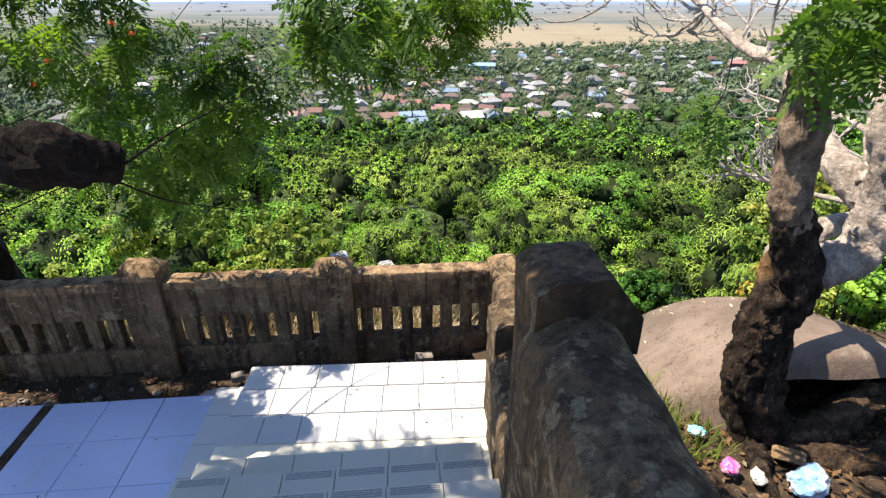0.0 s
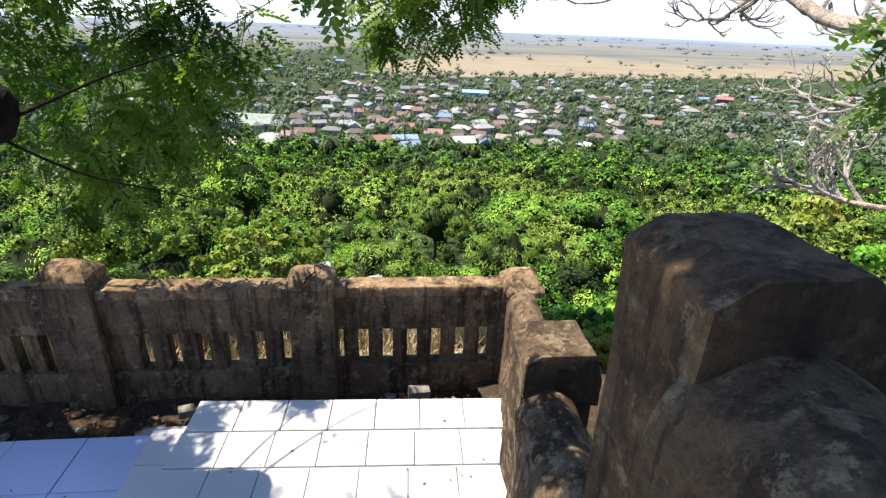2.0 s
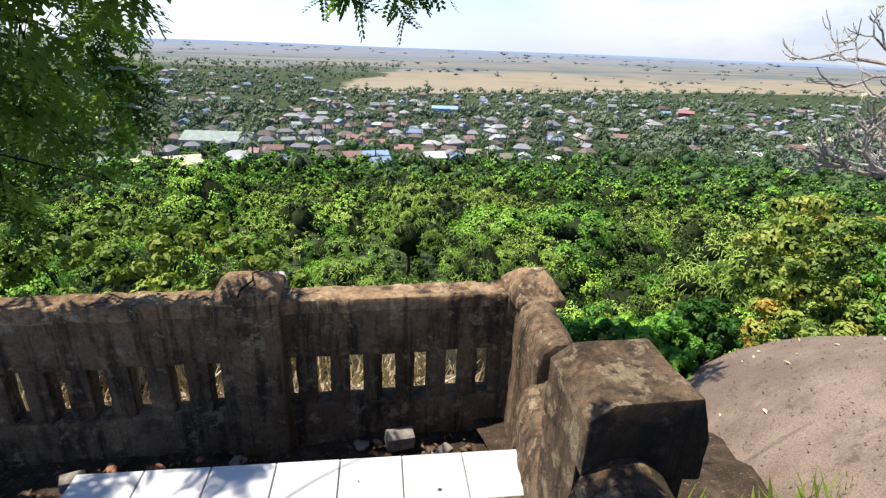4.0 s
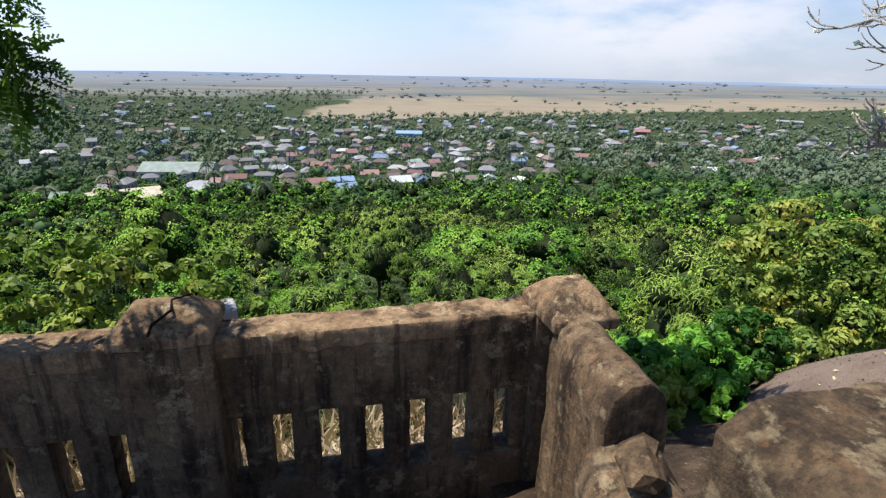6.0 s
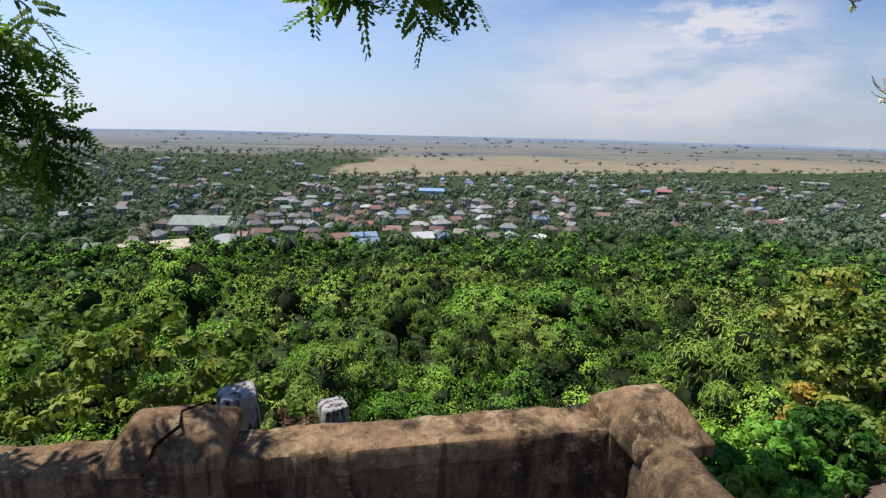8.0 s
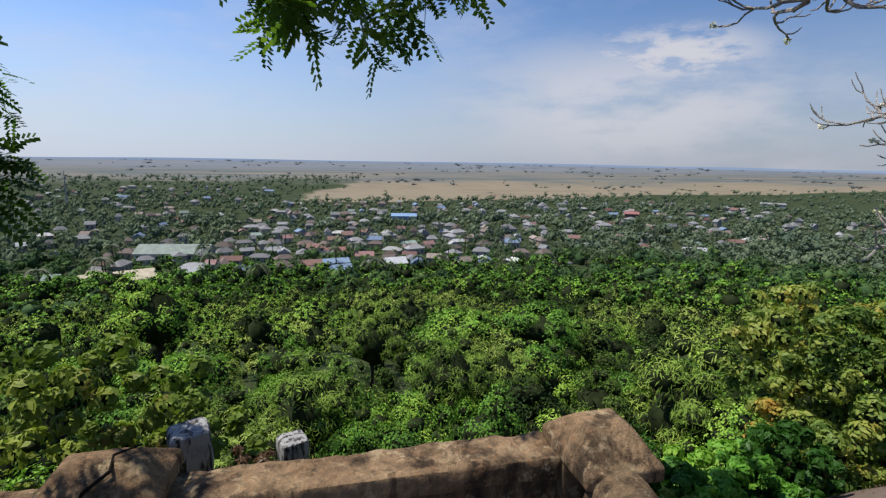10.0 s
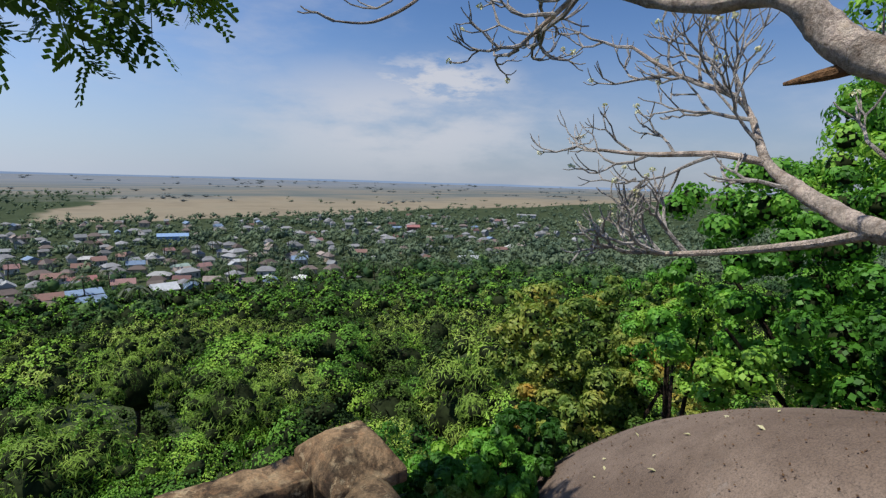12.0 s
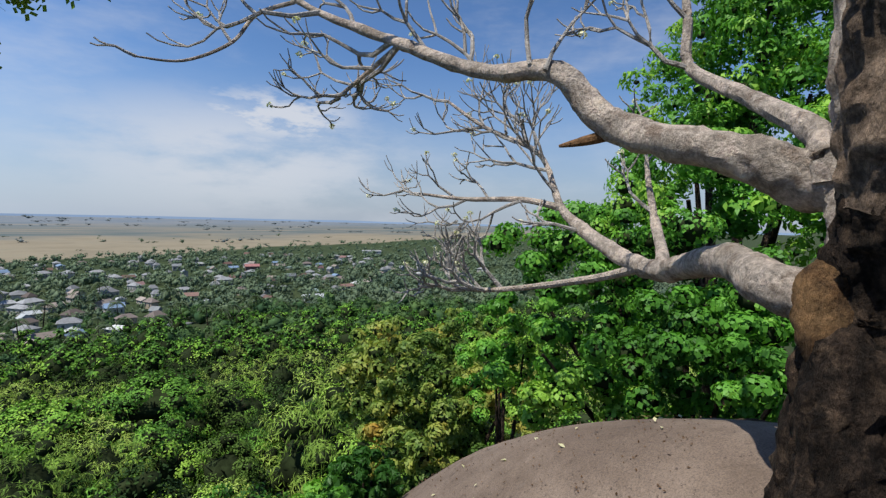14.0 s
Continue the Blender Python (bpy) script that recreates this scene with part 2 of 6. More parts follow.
def leaf_material(name, greens, warm=None, share=0.35, rough=0.5, patch=0.15, gloss=0.3):
    """Greens from dark to light, patchy from crown to crown and from leaf to leaf."""
    k = Mat(name, rough, gloss)
    w = k.world_place()
    v = k.math("ADD", k.math("MULTIPLY", k.span(k.noise(patch, 3, 0.6, w), 0.3, 0.7), 0.50), k.math("MULTIPLY", k.island(), 0.16))
    v = k.math("ADD", v, k.math("ADD", k.math("MULTIPLY", k.each(), 0.46), -0.04))
    n = len(greens)
    c = k.ramp(v, [(0.22 + 0.56 * i / (n - 1), g) for i, g in enumerate(greens)])
    if warm:
        c = k.mix(k.span(k.noise(warm[1], 3, 0.6, w), warm[2], warm[2] + 0.12), c, warm[0])
    k.colour(c)
    bright = k.mix(1.0, c, (1.5, 1.7, 0.9), "MULTIPLY")
    k.thin(bright, share * 0.6)
    return k.m


FOREST = leaf_material("forest_leaf", [(0.042, 0.102, 0.018), (0.104, 0.232, 0.031), (0.195, 0.370, 0.046), (0.31, 0.47, 0.068)], share=0.2, rough=0.65, gloss=0.12)
FERNY = leaf_material("feathery_leaf", [(0.12, 0.20, 0.034), (0.23, 0.345, 0.056), (0.37, 0.46, 0.10)], share=0.25, rough=0.65, gloss=0.12)
# Dark green leaves, also standing in for the shaded gaps between brighter crowns.
DEEP = leaf_material("deep_leaf", [(0.020, 0.040, 0.012), (0.050, 0.092, 0.020), (0.092, 0.152, 0.030)], share=0.15, rough=0.75, gloss=0.08)
# Greyed and blued: the haze over the far trees is in their colour.
HAZED_FAR_LEAF = leaf_material("hazed_far_leaf", [(0.038, 0.066, 0.052), (0.072, 0.110, 0.074), (0.130, 0.170, 0.100)], share=0.12, rough=0.9, patch=0.02, gloss=0.05)
VILLAGE_LEAF = leaf_material("village_leaf", [(0.036, 0.074, 0.032), (0.080, 0.140, 0.046), (0.150, 0.225, 0.066)], share=0.15, rough=0.8, patch=0.08, gloss=0.08)
BROAD = leaf_material("broad_leaf", [(0.032, 0.070, 0.015), (0.075, 0.14, 0.027), (0.17, 0.235, 0.045), (0.30, 0.32, 0.065)], ((0.42, 0.25, 0.05), 0.5, 0.56), patch=0.5, gloss=0.15)
VINE = leaf_material("vine_leaf", [(0.030, 0.090, 0.013), (0.068, 0.190, 0.022), (0.125, 0.31, 0.036), (0.25, 0.42, 0.055)], patch=0.6, gloss=0.2)
# Near-black: the shade deep inside a crown, put into the colour.
INNER = plain_material("crown_shade", (0.022, 0.030, 0.012), 0.95, 0.05, 0.5, 3)
CANOPY = leaf_material("canopy_leaf", [(0.034, 0.070, 0.012), (0.070, 0.132, 0.020), (0.160, 0.240, 0.034)], share=0.7, patch=0.8)
SCRUB = leaf_material("scrub_leaf", [(0.06, 0.10, 0.018), (0.13, 0.20, 0.032), (0.25, 0.30, 0.055)], ((0.27, 0.16, 0.06), 2.0, 0.62), patch=0.6, gloss=0.15)
DRY = leaf_material("dry_leaf", [(0.09, 0.05, 0.025), (0.15, 0.085, 0.04), (0.21, 0.13, 0.06)], share=0.2, patch=0.6)
PALM_LEAF = leaf_material("palm_leaf", [(0.025, 0.045, 0.018), (0.045, 0.07, 0.026), (0.07, 0.095, 0.036)], share=0.2)
STRAW = leaf_material("dry_straw", [(0.20, 0.14, 0.08), (0.36, 0.27, 0.17), (0.50, 0.42, 0.30)], share=0.2, patch=2.0)


def land_material():
    """Wooded ground, a village, dry fields and the wide plain."""
    k = Mat("land", 0.95, 0.1)
    w = k.world_place()
    s = k.t.nodes.new("ShaderNodeSeparateXYZ")
    k.link(w, s.inputs[0])
    x, y = s.outputs[0], s.outputs[1]
    wood = k.ramp(k.noise(0.05, 6, 0.7, w), [(0.3, (0.022, 0.034, 0.014)), (0.6, (0.045, 0.06, 0.024)), (0.8, (0.10, 0.09, 0.05))])
    field = k.ramp(k.noise(0.012, 6, 0.65, w), [(0.3, (0.175, 0.145, 0.100)), (0.55, (0.225, 0.188, 0.130)), (0.75, (0.195, 0.172, 0.122))])
    field = k.mix(k.math("MULTIPLY", k.span(k.noise(0.010, 5, 0.7, k.world_place((0.5, 2.2, 1))), 0.58, 0.70), 0.45), field, (0.13, 0.125, 0.09))
    wob = k.math("MULTIPLY", k.math("SUBTRACT", k.noise(0.004, 4, 0.6, w), 0.5), 420.0)
    side = k.math("ADD", k.math("MULTIPLY", x, -0.19), k.math("ADD", y, k.math("MULTIPLY", wob, 0.35)))
    edge = k.span(side, 690.0, 706.0)
    left = k.span(k.math("ADD", x, k.math("ADD", k.math("MULTIPLY", y, -0.24), k.math("MULTIPLY", wob, 0.5))), -225.0, -200.0)
    c = k.mix(k.math("MULTIPLY", edge, left), wood, field)
    # Farther strips go grey-blue: distance haze put into the ground colour.
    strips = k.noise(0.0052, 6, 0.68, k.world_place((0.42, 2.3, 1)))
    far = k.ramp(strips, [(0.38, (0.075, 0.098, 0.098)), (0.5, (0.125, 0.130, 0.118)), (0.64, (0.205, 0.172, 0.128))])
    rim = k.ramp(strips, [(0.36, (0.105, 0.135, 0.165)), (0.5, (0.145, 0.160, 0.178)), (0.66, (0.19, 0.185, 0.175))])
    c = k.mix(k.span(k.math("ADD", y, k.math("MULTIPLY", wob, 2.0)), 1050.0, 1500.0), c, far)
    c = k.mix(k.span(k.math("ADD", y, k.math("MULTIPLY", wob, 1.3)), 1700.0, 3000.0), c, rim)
    k.colour(c)
    return k.m


LAND = land_material()


# ---- building helpers ----
def part(name, bm, material, parent=None, label="", smooth=False):
    """Links a bmesh as one mesh object, under a thing or a part if one is given."""
    me = bpy.data.meshes.new(name)
    bm.to_mesh(me)
    bm.free()
    me.materials.append(material)
    if smooth:
        for poly in me.polygons:
            poly.use_smooth = True
        me.set_sharp_from_angle(angle=radians(34))
    ob = new(name, me)
    ob.parent = parent
    return tagged(ob, label)


def shared(name, me, parent, m=None):
    ob = new(name, me)
    ob.parent = parent
    if m is not None:
        ob.matrix_basis = m
    return ob


def thing(name, at, label, category, group="", kind=""):
    ob = new(name)
    ob.empty_display_size = 0.1
    ob.location = at
    return tagged(ob, label, category, group, kind)


def mesh_of(name, verts, faces, material, smooth=False):
    """A mesh from arrays: verts n x 3, faces m x k."""
    verts, faces = np.asarray(verts, np.float32), np.asarray(faces, np.int32)
    me = bpy.data.meshes.new(name)
    k = faces.shape[1]
    me.vertices.add(len(verts))
    me.vertices.foreach_set("co", verts.ravel())
    me.loops.add(faces.size)
    me.loops.foreach_set("vertex_index", faces.ravel())
    me.polygons.add(len(faces))
    me.polygons.foreach_set("loop_start", np.arange(len(faces), dtype=np.int32) * k)
    me.polygons.foreach_set("loop_total", np.full(len(faces), k, np.int32))
    me.update(calc_edges=True)
    if smooth:
        me.polygons.foreach_set("use_smooth", np.ones(len(faces), bool))
    me.materials.append(material)
    return me


def box(bm, x0, y0, z0, x1, y1, z1):
    made = bmesh.ops.create_cube(bm, size=1)["verts"]
    for v in made:
        v.co = Vector(((x0 + x1) / 2 + v.co.x * (x1 - x0), (y0 + y1) / 2 + v.co.y * (y1 - y0), (z0 + z1) / 2 + v.co.z * (z1 - z0)))
    return made


def worn(bm, cell, amount, scale=5.0, bevel=0.0, seed=0.0):
    """Rounds the edges, cuts the faces up and roughens them."""
    if bevel:
        bmesh.ops.bevel(bm, geom=bm.edges[:], offset=bevel, segments=2, profile=0.5, affect="EDGES")
    for _ in range(6):
        long = [e for e in bm.edges if e.calc_length() > cell]
        if not long:
            break
        bmesh.ops.subdivide_edges(bm, edges=long, cuts=1, use_grid_fill=True)
    bm.normal_update()
    for v in bm.verts:
        p = v.co * scale + Vector((seed, seed * 0.7, 0))
        n = noise.noise(p) + 0.5 * noise.noise(p * 2.7)
        v.co += v.normal * (n * amount)
    bmesh.ops.triangulate(bm, faces=[f for f in bm.faces if len(f.verts) > 4])
    for e in bm.edges:
        if len(e.link_faces) == 2 and e.calc_face_angle(0.0) > 0.40:
            e.smooth = False


def prism(bm, section, y0, y1, lean=0.0):
    """A bar along y with the section given as (x, z) pairs, anticlockwise from the near end; lean: how far x shifts over the length."""
    a = [bm.verts.new((x, y0, z)) for x, z in section]
    b = [bm.verts.new((x + lean, y1, z)) for x, z in section]
    n = len(section)
    bm.faces.new(a)
    bm.faces.new(b[::-1])
    for i in range(n):
        j = (i + 1) % n
        bm.faces.new((a[j], a[i], b[i], b[j]))
    bmesh.ops.recalc_face_normals(bm, faces=bm.faces[:])


def tube(bm, points, radii, sides=8, knob=0.0, seed=0.0):
    """A tapered limb through the points."""
    rings = []
    pts = [Vector(p) for p in points]
    for i, (p, r) in enumerate(zip(pts, radii)):
        way = (pts[min(i + 1, len(pts) - 1)] - pts[max(i - 1, 0)]).normalized()
        a = way.cross(Vector((0.31, 0.2, 0.93))).normalized()
        b = way.cross(a)
        ring = []
        for k in range(sides):
            t = 2 * math.pi * k / sides
            o = a * math.cos(t) + b * math.sin(t)
            q = p + o * r + Vector((seed, 0, 0))
            f = 1 + knob * (0.42 * noise.noise(q * 4) + 0.34 * noise.noise(q * 11) + 0.24 * noise.noise(q * 24)) if knob else 1
            ring.append(bm.verts.new(p + o * r * f))
        rings.append(ring)
    for r0, r1 in zip(rings, rings[1:]):
        for k in range(sides):
            j = (k + 1) % sides
            bm.faces.new((r0[k], r0[j], r1[j], r1[k]))
    bm.faces.new(rings[0][::-1])
    bm.faces.new(rings[-1])


def smooth_line(points, radii, steps):
    """Catmull-Rom through the points, with their radii."""
    pts = [Vector(p) for p in points]
    out, rad = [], []
    for i in range(len(pts) - 1):
        p0, p1, p2, p3 = pts[max(i - 1, 0)], pts[i], pts[i + 1], pts[min(i + 2, len(pts) - 1)]
        for s in range(steps):
            t = s / steps
            out.append(0.5 * (2 * p1 + (p2 - p0) * t + (2 * p0 - 5 * p1 + 4 * p2 - p3) * t * t + (3 * p1 - p0 - 3 * p2 + p3) * t ** 3))
            rad.append(radii[i] * (1 - t) + radii[i + 1] * t)
    return out + [pts[-1]], rad + [radii[-1]]


# ---- the lie of the land ----
def ground_height(x, y):
    side = max(0.0, x - 4.5) * 0.55 + min(4.5, max(x, -4.5)) + min(0.0, x + 4.5) * 0.8
    r = math.hypot(side, y - 0.6)
    fall = max(0.0, r - 6.2)
    z = -0.62 - 9.0 * (1 - math.exp(-fall / 6.0)) - 50.4 * (1 - math.exp(-fall / 90.0))
    if fall > 0:
        z += 0.7 * noise.noise(Vector((x, y, 0)) * 0.11) * min(1, fall / 12) * (1 if fall < 300 else 300 / fall)
    if y < 3.0 and x > 1.0:
        z = max(z, z * 0.3 + 0.25 * min(1.0, (3.0 - y) / 1.5))
    return z


rings, spokes = 96, 168
gv, gf = [], []
for i in range(rings):
    r = 0.2 + 4900 * (i / (rings - 1)) ** 3.6 + 14 * (i / (rings - 1))
    r = min(r, 4900)
    for j in range(spokes):
        a = 2 * math.pi * j / spokes
        x, y = r * math.sin(a), 2.0 + r * math.cos(a)
        gv.append((x, y, ground_height(x, y)))
for i in range(rings - 1):
    for j in range(spokes):
        k = (j + 1) % spokes
        gf.append((i * spokes + j, i * spokes + k, (i + 1) * spokes + k, (i + 1) * spokes + j))
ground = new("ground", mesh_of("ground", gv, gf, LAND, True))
tagged(ground, "wooded hillside falling to a wide plain with dry straw fields", "ground", kind="structure")

# earth beside the stairs and along the foot of the parapet
bm = bmesh.new()
bmesh.ops.create_grid(bm, x_segments=60, y_segments=60, size=1)
for v in bm.verts:
    x, y = 1.35 + (v.co.x + 1) * 2.2, -1.0 + (v.co.y + 1) * 3.1
    z = 0.24 - 0.16 * max(0, y - 2.4) + 0.05 * noise.noise(Vector((x, y, 0)) * 2.3) + 0.03 * noise.noise(Vector((x, y, 3)) * 7)
    if y > 3.5:
        z -= 0.22 * (y - 3.5)
    v.co = (x, y, z)
soil_bank = part("soil_bank", bm, SOIL, None, "dark litter-strewn earth bank beside the stair wall", True)
tagged(soil_bank, category="soil", kind="structure")
bm = bmesh.new()
bmesh.ops.create_grid(bm, x_segments=110, y_segments=16, size=1)
for v in bm.verts:
    x, y = -6.2 + (v.co.x + 1) * 3.95, 3.6 + (v.co.y + 1) * 0.85
    v.co = (x, y, -0.53 + 0.05 * noise.noise(Vector((x, y, 0)) * 3) + 0.02 * noise.noise(Vector((x, y, 5)) * 11))
soil_strip = part("soil_strip", bm, SOIL, None, "dark bare earth with rubble along the parapet foot", True)
tagged(soil_strip, category="soil", kind="structure")

bm = bmesh.new()
bmesh.ops.create_grid(bm, x_segments=90, y_segments=16, size=1)
for v in bm.verts:
    x, y = -5.0 + (v.co.x + 1) * 3.6, 5.0 + (v.co.y + 1) * 0.7
    v.co = (x, y, -0.56 - 0.55 * max(0, y - 5.5) + 0.05 * noise.noise(Vector((x, y, 0)) * 3) + 0.02 * noise.noise(Vector((x, y, 5)) * 11))
tagged(part("soil_ledge", bm, plain_material("dry_soil", (0.30, 0.235, 0.17), 0.95, 0.1, 0.4, 9, 0.6), None, "dry pale earth ledge outside the parapet", True), category="soil", kind="structure")

# ---- landing, stairs and lower floor ----
RISE, RUN, FIRST = 0.17, 0.29, 3.33


def slab(name, corners, z0, z1, material, label, category):
    bm = bmesh.new()
    low = [bm.verts.new((x, y, z0)) for x, y in corners]
    top = [bm.verts.new((x, y, z1)) for x, y in corners]
    bm.faces.new(low[::-1])
    bm.faces.new(top)
    for i in range(4):
        j = (i + 1) % 4
        bm.faces.new((low[i], low[j], top[j], top[i]))
    return tagged(part(name, bm, material), label, category, kind="structure")


landing = slab("landing", [(-0.68, 3.34), (1.25, 3.25), (1.43, 4.13), (-0.62, 4.20)], -0.62, -0.014, GROUT, "white glazed tile landing at the stair foot", "floor")
side_step = slab("side_step", [(-0.97, 2.3), (-0.68, 2.3), (-0.62, 4.17), (-0.93, 4.17)], -0.62, -0.184, GROUT, "white tiled side step beside the landing", "step")
floor = slab("floor", [(-7.0, -2.0), (-0.97, -2.0), (-0.97, 4.27), (-7.0, 4.30)], -0.62, -0.354, GROUT, "pale tiled lower terrace floor in leaf shade, shade's blue in its colour", "floor")


def tile_mesh(name, w, d, thick, material):
    bm = bmesh.new()
    box(bm, -w / 2, -d / 2, -thick, w / 2, d / 2, 0)
    bmesh.ops.bevel(bm, geom=[e for e in bm.edges if e.verts[0].co.z > -0.001 and e.verts[1].co.z > -0.001], offset=0.003, segments=1, affect="EDGES")
    me = bpy.data.meshes.new(name)
    bm.to_mesh(me)
    bm.free()
    me.materials.append(material)
    return me


# stair block: solid steps, each with tiles on its tread
stairs = thing("stairs", (0, 3.3, 0), "tiled stair with ribbed nosings and cream risers", "stairs", kind="structure")
for i in range(1, 9):
    y1 = FIRST - 0.28 - RUN * (i - 1)
    y0 = y1 - RUN - 0.02 if i < 8 else -4.0
    bm = bmesh.new()
    xr = 1.24 - 0.045 * i
    box(bm, -0.67, y0 - 3.3, -0.62 if i < 8 else -0.6, xr, y1 - 3.3, RISE * i - 0.014)
    part("riser", bm, RISER, stairs)
tread_w = 0.302
tread = tile_mesh("tread_tile", tread_w - 0.005, RUN - 0.006, 0.016, STEP_TILE)
bm = bmesh.new()
for k in range(4):
    box(bm, -tread_w / 2 + 0.02, -0.055 - 0.013 * k, -0.001, tread_w / 2 - 0.02, -0.049 - 0.013 * k, 0.0025)
rib_mesh = bpy.data.meshes.new("rib_strip")
bm.to_mesh(rib_mesh)
bm.free()
rib_mesh.materials.append(RIB)
for i in range(1, 9):
    y1 = FIRST - 0.28 - RUN * (i - 1)
    for j in range(6):
        x = -0.66 + tread_w * (j + 0.5)
        o = shared("tread_tile", tread, stairs, pose(x, y1 - RUN / 2 - 3.3 + 0.008, RISE * i + 0.002))
        if i > 1 and (i + j) % 5 != 3:
            shared("rib_strip", rib_mesh, o, pose(0, RUN / 2 + 0.035, 0.0))

# landing tiles: seven across, three deep, laid a little out of true
random.seed(4)
lt = tile_mesh("landing_tile", 0.2805, 0.279, 0.02, WHITE_TILE)
for i in range(7):
    for j in range(3):
        u, v = (i + 0.5) / 7, (j + 0.5) / 3
        x = (1 - v) * (-0.68 + 1.93 * u) + v * (-0.62 + 2.05 * u)
        y = (1 - v) * (3.34 - 0.09 * u) + v * (4.20 - 0.07 * u)
        t = pose(x, y, random.uniform(-0.001, 0.001), random.uniform(-0.15, 0.15), random.uniform(-0.15, 0.15), -2.2)
        o = shared("landing_tile", lt, landing, t @ Matrix.Diagonal((0.97 + 0.05 * v, 1, 1, 1)))
st = tile_mesh("step_tile", 0.285, 0.298, 0.02, WHITE_TILE)
for j in range(6):
    shared("step_tile", st, side_step, pose(-0.80 - 0.018 + 0.035 * j / 5, 2.47 + 0.302 * j, -0.170, 0, 0, -1.5))
ft = tile_mesh("floor_tile", 0.456, 0.456, 0.02, SHADE_BLUE_TILE)
for i in range(10):
    for j in range(8):
        x, y = -1.20 - 0.46 * i - (0.09 if i > 2 else 0), 4.04 - 0.46 * j
        if x < -5.2:
            continue
        shared("floor_tile", ft, floor, pose(x, y, -0.340 + random.uniform(-0.0015, 0.0015), random.uniform(-0.3, 0.3), random.uniform(-0.3, 0.3), 0))
bm = bmesh.new()
box(bm, -2.440, 0.4, -0.36, -2.352, 4.26, -0.343)
tagged(part("drain_channel", bm, SOIL), "dark narrow drain slot across the tiles", "drain", kind="structure")
bm = bmesh.new()
box(bm, -0.675, 2.95, -0.5, 1.255, 3.352, -0.010)
worn(bm, 0.08, 0.003, 8)
tagged(part("cement_strip", bm, RISER), "cream cement strip between landing and stair", "strip", kind="structure")
# worn cement edge beside the landing
bm = bmesh.new()
box(bm, 1.255, 3.3, -0.5, 1.46, 4.12, -0.006)
worn(bm, 0.07, 0.006, 8)
tagged(part("curb", bm, CONCRETE), "rough cement strip at the landing edge", "curb", kind="structure")


# ---- the parapet ----
def cap_block(bm, w, d, z0, z1, inset_x, inset_y, seed):
    """A low hipped cap on a post."""
    lower = [(-w / 2, -d / 2), (w / 2, -d / 2), (w / 2, d / 2), (-w / 2, d / 2)]
    mid = z0 + (z1 - z0) * 0.34
    levels = [(z0, 1.0, 1.0), (mid, 1.0, 1.0), (z1 - 0.012, 1 - 2 * inset_x / w, 1 - 2 * inset_y / d), (z1, 0.9 - 2 * inset_x / w, 0.9 - 2 * inset_y / d)]
    rows = [[bm.verts.new((x * a, y * b, z)) for x, y in lower] for z, a, b in levels]
    bm.faces.new(rows[0][::-1])
    bm.faces.new(rows[-1])
    for r0, r1 in zip(rows, rows[1:]):
        for k in range(4):
            j = (k + 1) % 4
            bm.faces.new((r0[k], r0[j], r1[j], r1[k]))
    worn(bm, 0.035, 0.007, 7, 0.010, seed)


def parapet_post(x, y, w, d, z0, zs, zt, inset, label, seed, hood=0.0):
    t = thing("parapet_post", (x, y, z0), label, "post", "posts of the parapet")
    bm = bmesh.new()
    box(bm, -w / 2 + 0.006, -d / 2 + 0.006 + hood, 0, w / 2 - 0.006, d / 2 - 0.006, zs - z0)
    worn(bm, 0.06, 0.007, 6, 0.018, seed)
    part("shaft", bm, CONCRETE, t, "", True)
    bm = bmesh.new()
    cap_block(bm, w, d, zs - z0 - 0.002, zt - z0, inset[0], inset[1], seed + 3)
    part("cap", bm, CAP_CONCRETE, t, "reddish hipped cap, sunlit tone in its colour", True)
    return t


def baluster_wall(x0, x1, slots, slot_w, first, pitch, label, seed):
    """One bay: a rail and a foot with upright balusters between narrow slots."""
    y0, y1 = 4.88, 5.05
    t = thing("balustrade", ((x0 + x1) / 2, y0, -0.62), label, "balustrade", "bays of the parapet")
    mid = (x0 + x1) / 2
    bm = bmesh.new()
    box(bm, x0 - mid, 0, 0.71, x1 - mid, y1 - y0, 1.082)
    worn(bm, 0.05, 0.008, 5, 0.014, seed)
    part("top_rail", bm, CONCRETE, t, "", True)
    bm = bmesh.new()
    box(bm, x0 - mid, -0.012, 1.01, x1 - mid, y1 - y0 + 0.01, 1.098)
    worn(bm, 0.035, 0.014, 9, 0.014, seed + 9)
    part("coping", bm, CAP_CONCRETE, t, "chipped coping, sunlit tone in its colour", True)
    bm = bmesh.new()
    box(bm, x0 - mid, -0.01, -0.1, x1 - mid, y1 - y0 - 0.03, 0.375)
    worn(bm, 0.06, 0.008, 5, 0.014, seed + 1)
    part("plinth", bm, CONCRETE, t, "", True)
    edges = [x0] + [v for k in range(slots) for v in (first + pitch * k, first + pitch * k + slot_w)] + [x1]
    for a, b in zip(edges[0::2], edges[1::2]):
        if b - a < 0.01:
            continue
        bm = bmesh.new()
        box(bm, a - mid, 0.015, 0.365, b - mid, y1 - y0 - 0.045, 0.72)
        worn(bm, 0.08, 0.006, 9, 0.01, seed + a)
        part("baluster", bm, CONCRETE, t, "", True)
    return t


